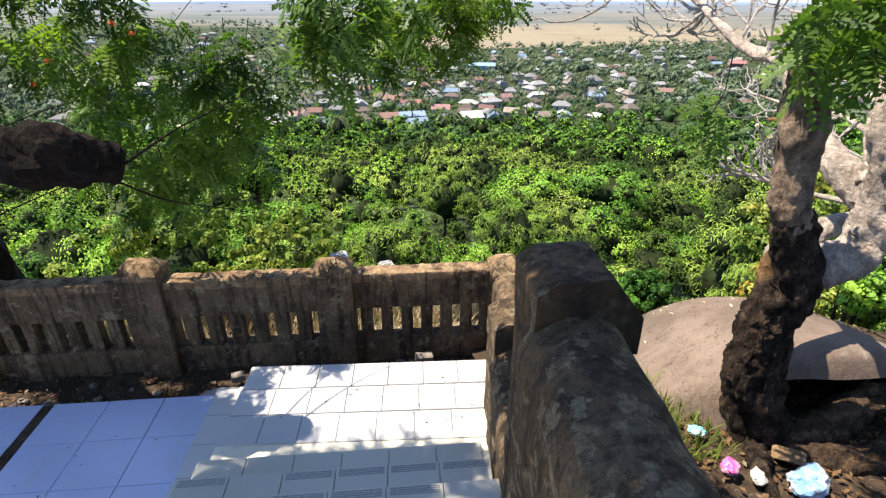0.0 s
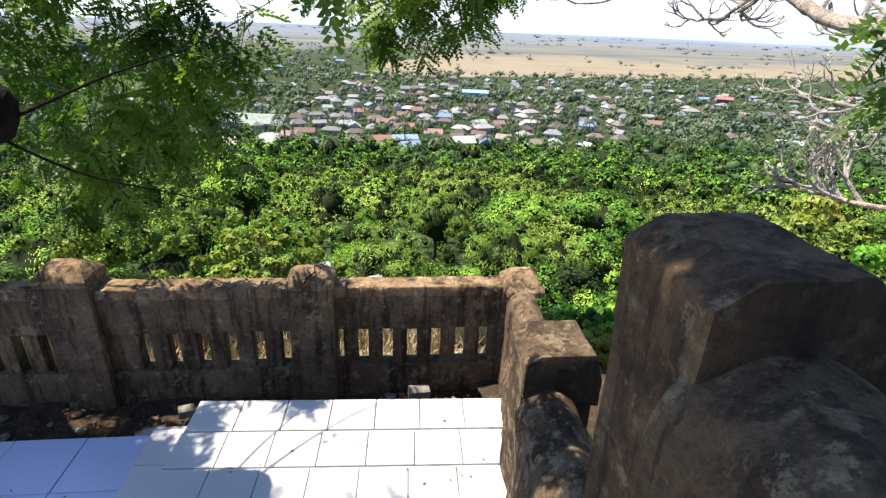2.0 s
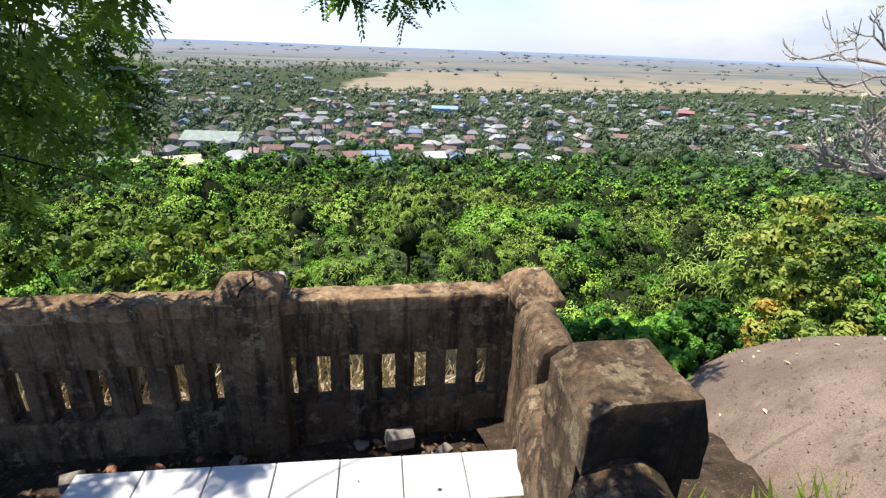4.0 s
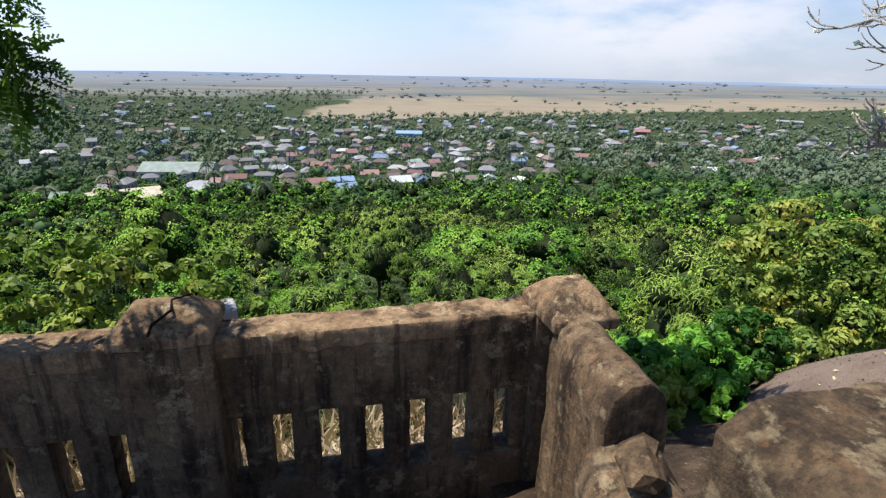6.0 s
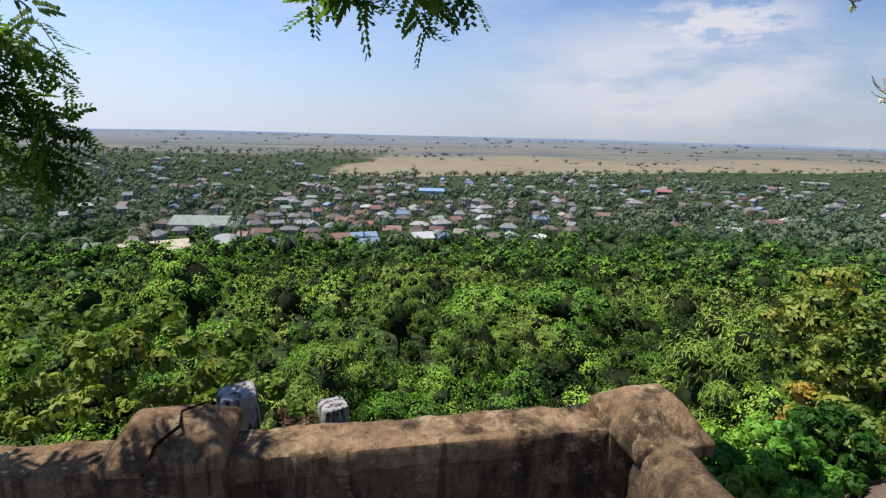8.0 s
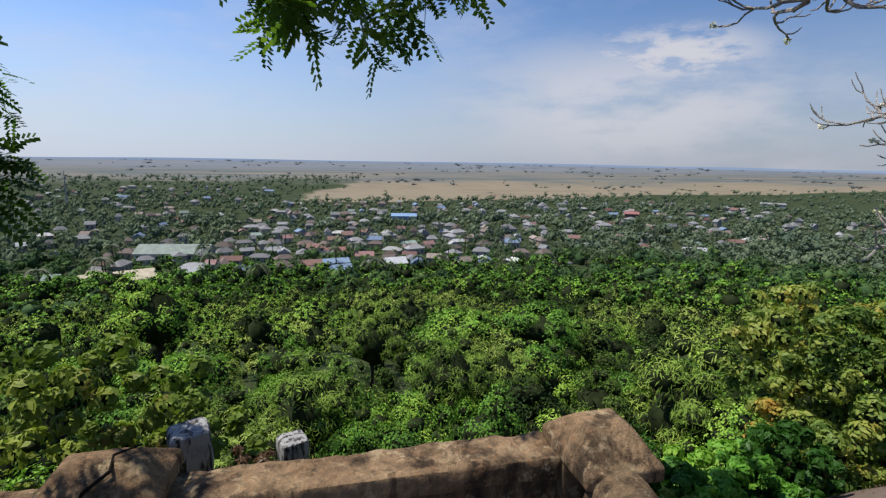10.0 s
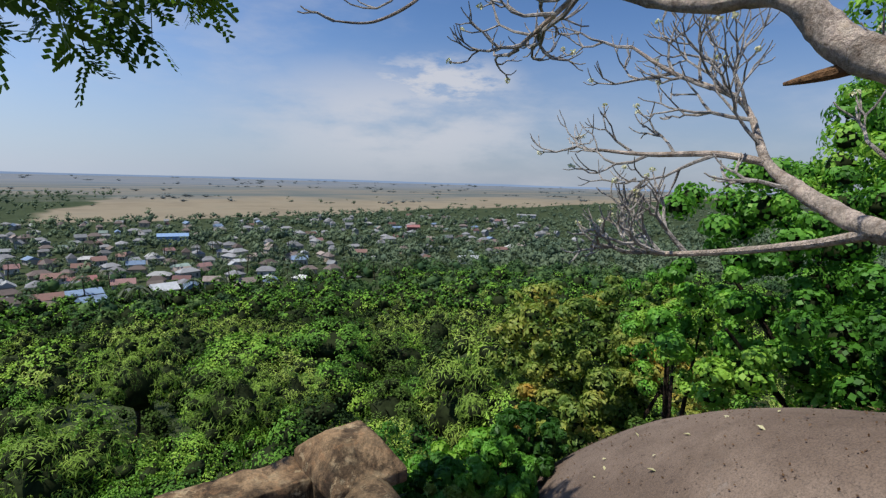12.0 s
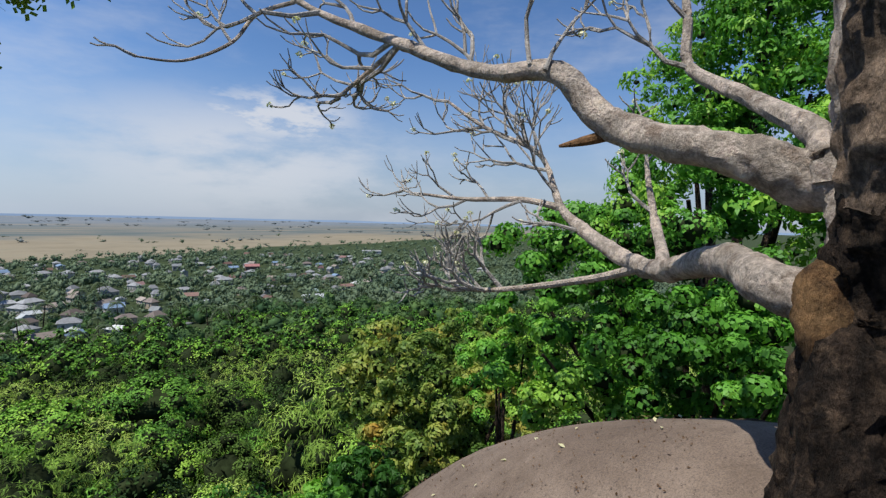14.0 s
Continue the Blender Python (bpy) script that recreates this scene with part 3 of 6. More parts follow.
baluster_wall(0.17, 1.52, 7, 0.085, 0.1725, 0.1975, "weathered brown concrete balustrade bay, sunlit on top", 1)
baluster_wall(-1.53, -0.10, 7, 0.085, -1.5115, 0.213, "stained dark concrete balustrade bay under leaf shade", 4)
baluster_wall(-3.21, -1.87, 7, 0.080, -3.15, 0.19, "blackened concrete balustrade bay under the tree", 7)
baluster_wall(-4.89, -3.55, 7, 0.080, -4.83, 0.19, "blackened concrete balustrade bay under the tree", 8)
baluster_wall(-6.53, -5.23, 7, 0.080, -6.47, 0.19, "blackened concrete balustrade bay under the tree", 9)
parapet_post(0.03, 4.95, 0.36, 0.30, -0.72, 0.49, 0.62, (0.06, 0.10), "concrete parapet post with a cracked cap", 2)
parapet_post(1.65, 4.85, 0.29, 0.36, -0.72, 0.47, 0.625, (0.06, 0.11), "corner parapet post with hollow broken cap", 5, 0.17)
for k, x in enumerate((-1.70, -3.38, -5.06, -6.7)):
    parapet_post(x, 4.95, 0.37, 0.30, -0.72, 0.53, 0.68, (0.06, 0.08), "dark stained parapet post with hipped cap", 11 + 3 * k)
# the crack over the cap
bm = bmesh.new()
tube(bm, [(-0.02, 4.797, 0.50), (0.01, 4.835, 0.575), (0.07, 4.875, 0.610), (0.06, 4.94, 0.623), (0.12, 5.0, 0.620)], [0.004, 0.006, 0.006, 0.006, 0.003], 5)
tagged(part("cap_crack", bm, LIMB_BARK), "dark open crack across the post cap", "crack", kind="structure")


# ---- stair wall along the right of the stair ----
def shade_ends(ob):
    """Puts the shade of the faces that look up the stair into their colour."""
    ob.data.materials.append(END_SHADE_CONCRETE)
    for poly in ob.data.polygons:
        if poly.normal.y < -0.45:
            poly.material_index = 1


def stair_post(x, y, w, d, z0, z1, top, label, seed, material):
    """A newel block with a hood that juts over the rail below it, bevelled down on the far side."""
    t = thing("newel_post", (x, y, z0), label, "post", "newel posts of the stair wall")
    h = z1 - z0
    bm = bmesh.new()
    prism(bm, [(0.006, 0), (w - 0.006, 0), (w - 0.006, h - 0.17), (0.006, h - 0.10)], 0.05, d - 0.004)
    worn(bm, 0.06, 0.008, 5, 0.012, seed)
    shade_ends(part("shaft", bm, material, t, "", True))
    bm = bmesh.new()
    prism(bm, [(0, h - 0.24), (w, h - 0.30), (w, h - 0.15), (top, h), (0.07, h), (0, h - 0.05)], 0, d)
    worn(bm, 0.045, 0.007, 6, 0.008, seed + 2)
    shade_ends(part("cap", bm, material, t, "mossy bevelled hood, shade painted on its uphill end", True))
    return t


def stair_rail(x, y0, y1, w, z0, z1, lean, label, seed, amount=0.014, material=CONCRETE):
    """A thick rail wall with a rounded back."""
    t = thing("stair_wall", (x, y0, z0), label, "wall", "stair wall lengths")
    h = z1 - z0
    bm = bmesh.new()
    prism(bm, [(0, 0), (w, 0), (w, h - 0.13), (w * 0.84, h - 0.045), (w * 0.6, h), (w * 0.32, h - 0.005), (w * 0.1, h - 0.05), (0, h - 0.14)], 0, y1 - y0, lean)
    worn(bm, 0.055, amount, 5, 0.012, seed)
    part("wall_body", bm, material, t, "", True)
    return t


stair_post(1.095, 1.925, 0.375, 0.31, 0.0, 2.025, 0.255, "tall blackened concrete newel with sloping cap", 3, STREAKED_CONCRETE)
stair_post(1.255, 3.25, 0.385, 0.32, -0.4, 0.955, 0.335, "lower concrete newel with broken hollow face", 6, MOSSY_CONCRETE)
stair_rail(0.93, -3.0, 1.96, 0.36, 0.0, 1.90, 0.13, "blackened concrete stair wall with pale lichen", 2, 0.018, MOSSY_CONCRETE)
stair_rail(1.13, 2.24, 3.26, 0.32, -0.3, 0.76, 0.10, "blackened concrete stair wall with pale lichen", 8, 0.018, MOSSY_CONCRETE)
stair_rail(1.48, 4.20, 4.72, 0.24, -0.6, 0.535, 0.035, "sunlit concrete rail with a broken end", 12, 0.010)
stair_rail(1.30, 3.56, 4.21, 0.34, -0.6, 0.33, 0.09, "broken low concrete wall with crumbled top", 15, 0.035)


def rubble(name, at, size, seed, material, label, category="rubble", group="rubble"):
    bm = bmesh.new()
    bmesh.ops.create_icosphere(bm, subdivisions=2, radius=0.5)
    for v in bm.verts:
        p = v.co * 2.2 + Vector((seed, seed * 1.3, 0))
        v.co *= 0.85 + 0.45 * noise.noise(p)
        v.co = Vector((round(v.co.x * 5) / 5 * 0.5 + v.co.x * 0.5, v.co.y, v.co.z))
        v.co = Vector((v.co.x * size[0], v.co.y * size[1], v.co.z * size[2]))
    o = part(name, bm, material)
    o.matrix_basis = pose(*at, 0, 0, seed * 57)
    return tagged(o, label, category, group)


rubble("rubble", (1.52, 4.05, 0.37), (0.20, 0.16, 0.12), 1, CONCRETE, "broken grey concrete lump on the wall gap")
rubble("rubble", (1.48, 3.86, 0.34), (0.22, 0.18, 0.11), 2, CONCRETE, "broken grey concrete lump on the wall gap")
rubble("rubble", (1.60, 3.72, 0.36), (0.18, 0.20, 0.13), 3, CAP_CONCRETE, "broken reddish concrete lump on the wall gap")


# ---- boulder ----
def boulder_height(x, y):
    c, s = math.cos(radians(-13.7)), math.sin(radians(-13.7))
    dx, dy = x - 3.46, y - 2.45
    u, v = (c * dx + s * dy) / 2.56, (-s * dx + c * dy) / 4.99
    q = 1 - u * u - v * v
    z = -4.69 + 5.45 * math.sqrt(q) if q > 0.0 else -4.69
    z = max(z, -3.2)
    edge = 3.42 - 0.34 * min(1, max(0, (x - 2.5) / 0.5)) + 0.08 * noise.noise(Vector((x * 1.5, 0, 0)))
    k = min(1, max(0, (edge - y) / 0.32))
    z -= 0.75 * k * k * (3 - 2 * k)
    return z


bv, bf = [], []
nx, ny = 110, 110
for i in range(nx):
    for j in range(ny):
        x, y = 1.3 + 5.2 * i / (nx - 1), 3.0 + 5.0 * j / (ny - 1)
        z = boulder_height(x, y) + 0.018 * noise.noise(Vector((x, y, 0)) * 1.9) + 0.006 * noise.noise(Vector((x, y, 2)) * 8)
        bv.append((x, y, z))
for i in range(nx - 1):
    for j in range(ny - 1):
        a = i * ny + j
        bf.append((a, a + ny, a + ny + 1, a + 1))
boulder = new("boulder", mesh_of("boulder", bv, bf, ROCK, True))
tagged(boulder, "huge smooth brown-grey granite boulder below the stair", "boulder")


# ---- leaves and crowns ----
def leaf_quads(rng, at, facing, size, aspect, droop=0.0):
    """One folded four-cornered leaf at each place, facing roughly the given way."""
    n = len(at)
    nrm = facing / np.maximum(np.linalg.norm(facing, axis=1, keepdims=True), 1e-6)
    t = rng.normal(size=(n, 3))
    t[:, 2] -= droop
    t -= nrm * (t * nrm).sum(1, keepdims=True)
    t /= np.maximum(np.linalg.norm(t, axis=1, keepdims=True), 1e-6)
    b = np.cross(nrm, t)
    s = (size * rng.uniform(0.6, 1.25, n))[:, None]
    v = np.stack([at - t * s * 0.5, at + b * s * aspect * 0.5 + nrm * s * 0.08, at + t * s * 0.5 - nrm * s * 0.10, at - b * s * aspect * 0.5 + nrm * s * 0.08], 1)
    return v.reshape(-1, 3), np.arange(4 * n).reshape(-1, 4)


def clump_leaves(rng, centres, radii, per, size, aspect, up=0.6, droop=0.0, flat=0.75, lean=0.0):
    """Leaves on and under the skin of many overlapping clumps."""
    n = len(centres) * per
    way = rng.normal(size=(n, 3))
    way[:, 2] += 0.45
    way /= np.linalg.norm(way, axis=1, keepdims=True)
    depth = rng.uniform(0.45, 1.0, n) ** 0.6
    c = np.repeat(centres, per, 0)
    r = np.repeat(radii, per)
    at = c + way * (r * depth)[:, None] * np.array([1, 1, flat])
    facing = way * 1.2 + rng.normal(size=(n, 3)) * 0.38 + np.array([0, 0, up * 0.4]) + c * 1.5 * lean
    return leaf_quads(rng, at, facing, size, aspect, droop)


def crown_clumps(rng, count, low=-0.35, squash=0.8, inner=0.55, small=0.17, large=0.34):
    way = rng.normal(size=(count * 3, 3))
    way /= np.linalg.norm(way, axis=1, keepdims=True)
    way = way[way[:, 2] > low][:count]
    k = rng.uniform(inner, 0.95, len(way))
    return way * k[:, None] * np.array([1, 1, squash]), rng.uniform(small, large, len(way))


def unit_crown(seed, clumps, per, size, aspect, **kw):
    """Vertices, faces and the number of leaf faces of a crown one metre in radius; the faces after the leaves are its dense heart."""
    rng = np.random.default_rng(seed)
    low, squash = kw.pop("low", -0.35), kw.pop("squash", 0.8)
    c, r = crown_clumps(rng, clumps, low, squash, small=kw.pop("small", 0.17), large=kw.pop("large", 0.34))
    core, lumps = kw.pop("core", (10, 6)), kw.pop("lumps", (5, 3))
    leaves = clump_leaves(rng, c, r, per, size, aspect, lean=0.7, **kw)
    v, f = with_lumps(with_core(leaves, core[0], core[1], squash), rng, c, r, lumps)
    return v, f, len(leaves[1])


def with_lumps(leaves, rng, centres, radii, grain):
    """Adds the dense uneven heart of every clump under its leaves."""
    v, f = leaves
    sides, rows = grain
    a = np.repeat(np.arange(rows + 1)[:, None] * math.pi / rows, sides, 1).ravel()
    b = np.tile(np.arange(sides) * 2 * math.pi / sides, rows + 1)
    ball = np.stack([np.sin(a) * np.cos(b), np.sin(a) * np.sin(b), np.cos(a) * 0.8], 1)
    quad = np.array([(i * sides + j, (i + 1) * sides + j, (i + 1) * sides + (j + 1) % sides, i * sides + (j + 1) % sides) for i in range(rows) for j in range(sides)])
    vs, fs, base = [v], [f], len(v)
    for c, r in zip(centres, radii):
        vs.append(c + ball * r * 0.46 * rng.uniform(0.72, 1.12, len(ball))[:, None])
        fs.append(quad + base)
        base += len(ball)
    return np.concatenate(vs), np.concatenate(fs)


def with_core(leaves, sides, rows, squash):
    """Adds an opaque lump for the dense heart of a crown; it lets no light through."""
    v, f = leaves
    at = []
    for i in range(rows + 1):
        p = math.pi * i / rows
        for j in range(sides):
            a = 2 * math.pi * j / sides
            r = 0.52 * (1 + 0.22 * math.sin(3 * a + 2 * p) * math.cos(2 * a - 3 * p))
            at.append((r * math.sin(p) * math.cos(a), r * math.sin(p) * math.sin(a), r * math.cos(p) * squash))
    q = [(i * sides + j, (i + 1) * sides + j, (i + 1) * sides + (j + 1) % sides, i * sides + (j + 1) % sides) for i in range(rows) for j in range(sides)]
    return np.concatenate([v, np.array(at)]), np.concatenate([f, np.array(q) + len(v)])


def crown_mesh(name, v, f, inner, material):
    """A mesh of leaves whose heart, where inner is 1, has the crown's inner shade as its colour."""
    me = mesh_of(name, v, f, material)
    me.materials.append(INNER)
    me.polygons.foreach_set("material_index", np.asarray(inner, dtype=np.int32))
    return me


def trunk_bm(seed, height, radius, limbs):
    rnd = random.Random(seed)
    bm = bmesh.new()
    bend = [Vector((rnd.uniform(-0.06, 0.06), rnd.uniform(-0.06, 0.06), -height + height * k / 4)) for k in range(5)]
    tube(bm, bend, [radius * (1.25 - 0.12 * k) for k in range(5)], 7, 0.2)
    for _ in range(limbs):
        a = rnd.uniform(0, 2 * math.pi)
        tip = Vector((math.cos(a) * 0.62, math.sin(a) * 0.62, rnd.uniform(0.05, 0.5)))
        start = Vector((0, 0, -height * rnd.uniform(0.08, 0.35)))
        tube(bm, [start, start.lerp(tip, 0.5) + Vector((0, 0, 0.08)), tip], [radius * 0.6, radius * 0.4, radius * 0.12], 5, 0.15)
    return bm


def make_tree(name, crown, material, height, radius, label, category, group, limbs=5, seed=0):
    t = thing(name, (0, 0, 0), label, category, group)
    part("trunk", trunk_bm(seed, height, radius, limbs), DARK_BARK, t, "", True)
    v, f, n = crown
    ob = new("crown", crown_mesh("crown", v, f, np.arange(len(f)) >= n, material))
    ob.parent = t
    return t


def canopy_top(r):
    return 1.5 - r * math.tan(radians(float(np.interp(r, [8, 14, 25, 50, 100, 160, 250], [33, 31, 27, 21.8, 17.4, 15.6, 14.0]))))


KINDS = [
    ("broadleaf_tree", unit_crown(1, 24, 165, 0.064, 0.55, small=0.24, large=0.46), FOREST, 1.7, 0.06, "dense leafy green tree on the hillside", "tree", "hillside trees"),
    ("broadleaf_tree", unit_crown(2, 28, 145, 0.063, 0.6, small=0.22, large=0.42, squash=0.62), FOREST, 1.6, 0.07, "spreading bright green tree on the hillside", "tree", "hillside trees"),
    ("feathery_tree", unit_crown(3, 30, 140, 0.105, 0.14, small=0.20, large=0.40, up=0.2, droop=1.2, squash=0.95), FERNY, 1.8, 0.045, "pale feathery green tree with fine drooping leaves", "tree", "feathery trees"),
    ("dark_tree", unit_crown(4, 24, 145, 0.065, 0.6, small=0.24, large=0.44, squash=0.9), DEEP, 1.7, 0.06, "dark green shaded tree on the hillside", "tree", "dark trees"),
    ("broadleaf_tree", unit_crown(5, 26, 150, 0.061, 0.5, small=0.18, large=0.36, squash=1.0, low=-0.5), FOREST, 2.0, 0.06, "tall leafy green tree on the hillside", "tree", "hillside trees"),
    ("feathery_tree", unit_crown(6, 26, 145, 0.10, 0.16, small=0.20, large=0.40, up=0.3, droop=0.8), FERNY, 1.7, 0.045, "light green feathery tree on the slope", "tree", "feathery trees"),
]
protos = []
rnd = random.Random(11)
placed = []
rng = np.random.default_rng(5)


def free(x, y, gap):
    return all((x - a) ** 2 + (y - b) ** 2 > (0.80 * (g + gap)) ** 2 for a, b, g in placed)


def place_tree(kind, x, y, scale, z, stretch=1.0):
    m = pose(x, y, z, rnd.uniform(-5, 5), rnd.uniform(-5, 5), rnd.uniform(0, 360)) @ Matrix.Diagonal((scale, scale, scale * stretch, 1))
    while len(protos) <= kind:
        protos.append(None)
    if protos[kind] is None:
        protos[kind] = make_tree(*KINDS[kind], seed=kind)
        protos[kind].matrix_basis = m
    else:
        keep = protos[kind].scale.copy()
        protos[kind].scale = (1, 1, 1)
        copy_thing(protos[kind], m)
        protos[kind].scale = keep


STANDOUT = []  # bearing, half width, reach and slope to the foot of the crown


def under_standouts(x, y, s, top):
    """Keeps a tree on the slope low enough to leave the standing-out trees behind it free."""
    r, a = math.hypot(x - 0.7, y - 3.2), math.atan2(x - 0.7, y - 3.2)
    for b, half, reach, slope in STANDOUT:
        if r < reach and abs(a - b) < half * 0.8 + 0.5 * s / r:
            top = min(top, 1.5 - slope * r)
    return top


# chosen trees that stand out
for kind, x, y, z, s, st in ((4, -17.5, 66.0, -17.2, 5.2, 1.1), (2, 0.2, 26.0, -9.9, 2.7, 1.0), (5, -2.0, 22.0, -10.0, 2.2, 1.1), (2, 8.5, 34.0, -12.6, 3.2, 1.0), (5, -6.5, 29.0, -11.8, 2.6, 1.0), (2, 6.5, 60.0, -19.5, 4.2, 1.2), (3, -13.8, 33.0, -14.0, 3.6, 1.1),
                             (3, -5.0, 36.0, -16.5, 3.2, 1.0), (1, 17.0, 62.0, -20.0, 5.6, 0.9), (1, 27.0, 60.0, -19.0, 5.6, 0.9), (0, 4.6, 24.0, -12.2, 2.5, 1.0), (2, 14.0, 40.0, -15.8, 3.4, 1.1)):
    place_tree(kind, x, y, s, z, st)
    placed.append((x, y, s * 0.8))
    reach = math.hypot(x - 0.7, y - 3.2)
    STANDOUT.append((math.atan2(x - 0.7, y - 3.2), s / reach, reach, (1.5 - z + 0.35 * s * st) / reach))
tries = 0
while len(placed) < 190 and tries < 20000:
    tries += 1
    r = 11 + 62 * rnd.random() ** 0.75
    a = radians(rnd.uniform(-62, 96))
    x, y = 0.7 + r * math.sin(a), 3.2 + r * math.cos(a)
    if x > 4 and math.hypot(x - 10.5, y - 12.5) < 5.5 or y < 7 and x < 14:
        continue
    s = min(5.4, 1.0 + 0.085 * r) * rnd.uniform(0.62, 1.45)
    if not free(x, y, s):
        continue
    lean = noise.noise(Vector((x, y, 0)) * 0.045) + rnd.uniform(-0.1, 0.1)
    kind = rnd.choice((0, 1, 4, 0, 1, 3)) if lean > 0.0 else rnd.choice((2, 5, 0, 3, 4, 3))
    top = canopy_top(math.hypot(x - 0.7, y - 3.2)) + rnd.choice((rnd.uniform(-0.9, -0.3), rnd.uniform(-0.3, 0.4), rnd.uniform(0.2, 0.8))) * s
    top += 0.075 * math.hypot(x, y) * noise.noise(Vector((x, y, 4)) * 0.055)
    if x > 8:
        top += 0.04 * (x - 8)
    top = under_standouts(x, y, s, top)
    tall = rnd.uniform(0.95, 1.5)
    place_tree(kind, x, y, s, top - 0.8 * s * tall, tall)
    placed.append((x, y, s))


def scatter(name, spots, crowns, material, label, category="woods"):
    """Many crowns joined into one mass; spots are rows of x, y, z, scale, turn, crown."""
    vs, fs, inner, base = [], [], [], 0
    for x, y, z, s, turn, k in spots:
        v, f, leaves = crowns[k % len(crowns)]
        c, n = math.cos(turn), math.sin(turn)
        w = np.stack([(v[:, 0] * c - v[:, 1] * n) * s + x, (v[:, 0] * n + v[:, 1] * c) * s + y, v[:, 2] * s + z], 1)
        vs.append(w)
        fs.append(f + base)
        inner.append(np.arange(len(f)) >= leaves)
        base += len(v)
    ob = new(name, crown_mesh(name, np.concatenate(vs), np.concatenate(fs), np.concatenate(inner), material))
    return tagged(ob, label, category, kind="stuff")


MID = [unit_crown(20 + k, 11, 26, 0.115, 0.6, core=(5, 3), lumps=(4, 2), squash=0.7 + 0.15 * k, small=0.26, large=0.48) for k in range(4)]
FINE = [unit_crown(30 + k, 12, 24, 0.18, 0.2, up=0.2, droop=1.0, squash=1.05, core=(5, 3), lumps=(4, 2), small=0.2, large=0.42) for k in range(3)]
LOW = [unit_crown(40 + k, 5, 6, 0.28, 0.8, core=(3, 2), lumps=(3, 2), squash=0.7 + 0.15 * k, small=0.3, large=0.5) for k in range(4)]
GROVE = [unit_crown(50 + k, 9, 15, 0.18, 0.7, core=(4, 3), lumps=(4, 2), squash=0.7 + 0.15 * k, small=0.22, large=0.42) for k in range(4)]
rows = {"a": [], "b": [], "c": []}
taken = np.array([(x, y, g) for x, y, g in placed])
for _ in range(9000):
    r = 62 + 150 * rnd.random() ** 0.75
    a = radians(rnd.uniform(-60, 82))
    x, y = r * math.sin(a), 3 + r * math.cos(a)
    s = rnd.uniform(2.4, 5.8)
    if ((taken[:, 0] - x) ** 2 + (taken[:, 1] - y) ** 2 < (0.72 * (taken[:, 2] + s)) ** 2).any():
        continue
    taken = np.vstack([taken, (x, y, s)])
    top = under_standouts(x, y, s, canopy_top(r) + rnd.uniform(-0.5, 0.8) * s + 5.0 * noise.noise(Vector((x, y, 4)) * 0.03))
    z = max(top - 0.8 * s, ground_height(x, y) + s * rnd.uniform(0.55, 0.9))
    k = noise.noise(Vector((x, y, 7)) * 0.022) + rnd.uniform(-0.25, 0.25)
    key = "c" if k < -0.20 else ("b" if k > 0.10 else "a")
    rows[key].append((x, y, z, s, rnd.uniform(0, 6.3), rnd.randrange(12)))
scatter("hillside_woods", rows["a"], MID, FOREST, "mixed green woods on the lower hillside")
scatter("feathery_woods", rows["b"], FINE, FERNY, "pale feathery woods on the lower hillside")
scatter("dark_woods", rows["c"], MID, DEEP, "dark shaded woods on the lower hillside")


# ---- the village ----
ROOFS = [((0.30, 0.30, 0.31), "grey sheet roof"), ((0.27, 0.12, 0.085), "rust-red roof"), ((0.42, 0.44, 0.45), "pale metal roof"), ((0.20, 0.14, 0.115), "brown roof"), ((0.16, 0.28, 0.46), "blue roof"),
         ((0.36, 0.16, 0.14), "faded red roof"), ((0.55, 0.55, 0.53), "whitish roof"), ((0.25, 0.36, 0.30), "green roof"), ((0.33, 0.25, 0.20), "tan tiled roof"), ((0.22, 0.22, 0.23), "dark grey roof")]
WALLS = [(0.36, 0.33, 0.29), (0.44, 0.42, 0.39), (0.30, 0.28, 0.26), (0.36, 0.29, 0.22)]
GLASS = plain_material("dark_window", (0.05, 0.06, 0.07), 0.3, 0.5, 0.2, 3)


def stuff_of(home, name):
    """The material of a house's wall or roof."""
    return next(o for o in home.children if o.name.split(".")[0] == name).data.materials[0]


def roof_material(name, c):
    """Sheet or tile roofs, each faded and stained by its own amount."""
    k = Mat(name, 0.85, 0.1)
    base = k.mix(k.each(), tuple(v * 0.7 for v in c), tuple(min(0.6, v * 1.35 + 0.02) for v in c))
    k.colour(k.mix(k.math("MULTIPLY", k.span(k.noise(0.5, 5, 0.7, k.world_place()), 0.45, 0.7), 0.5), base, (0.10, 0.085, 0.075)))
    return k.m


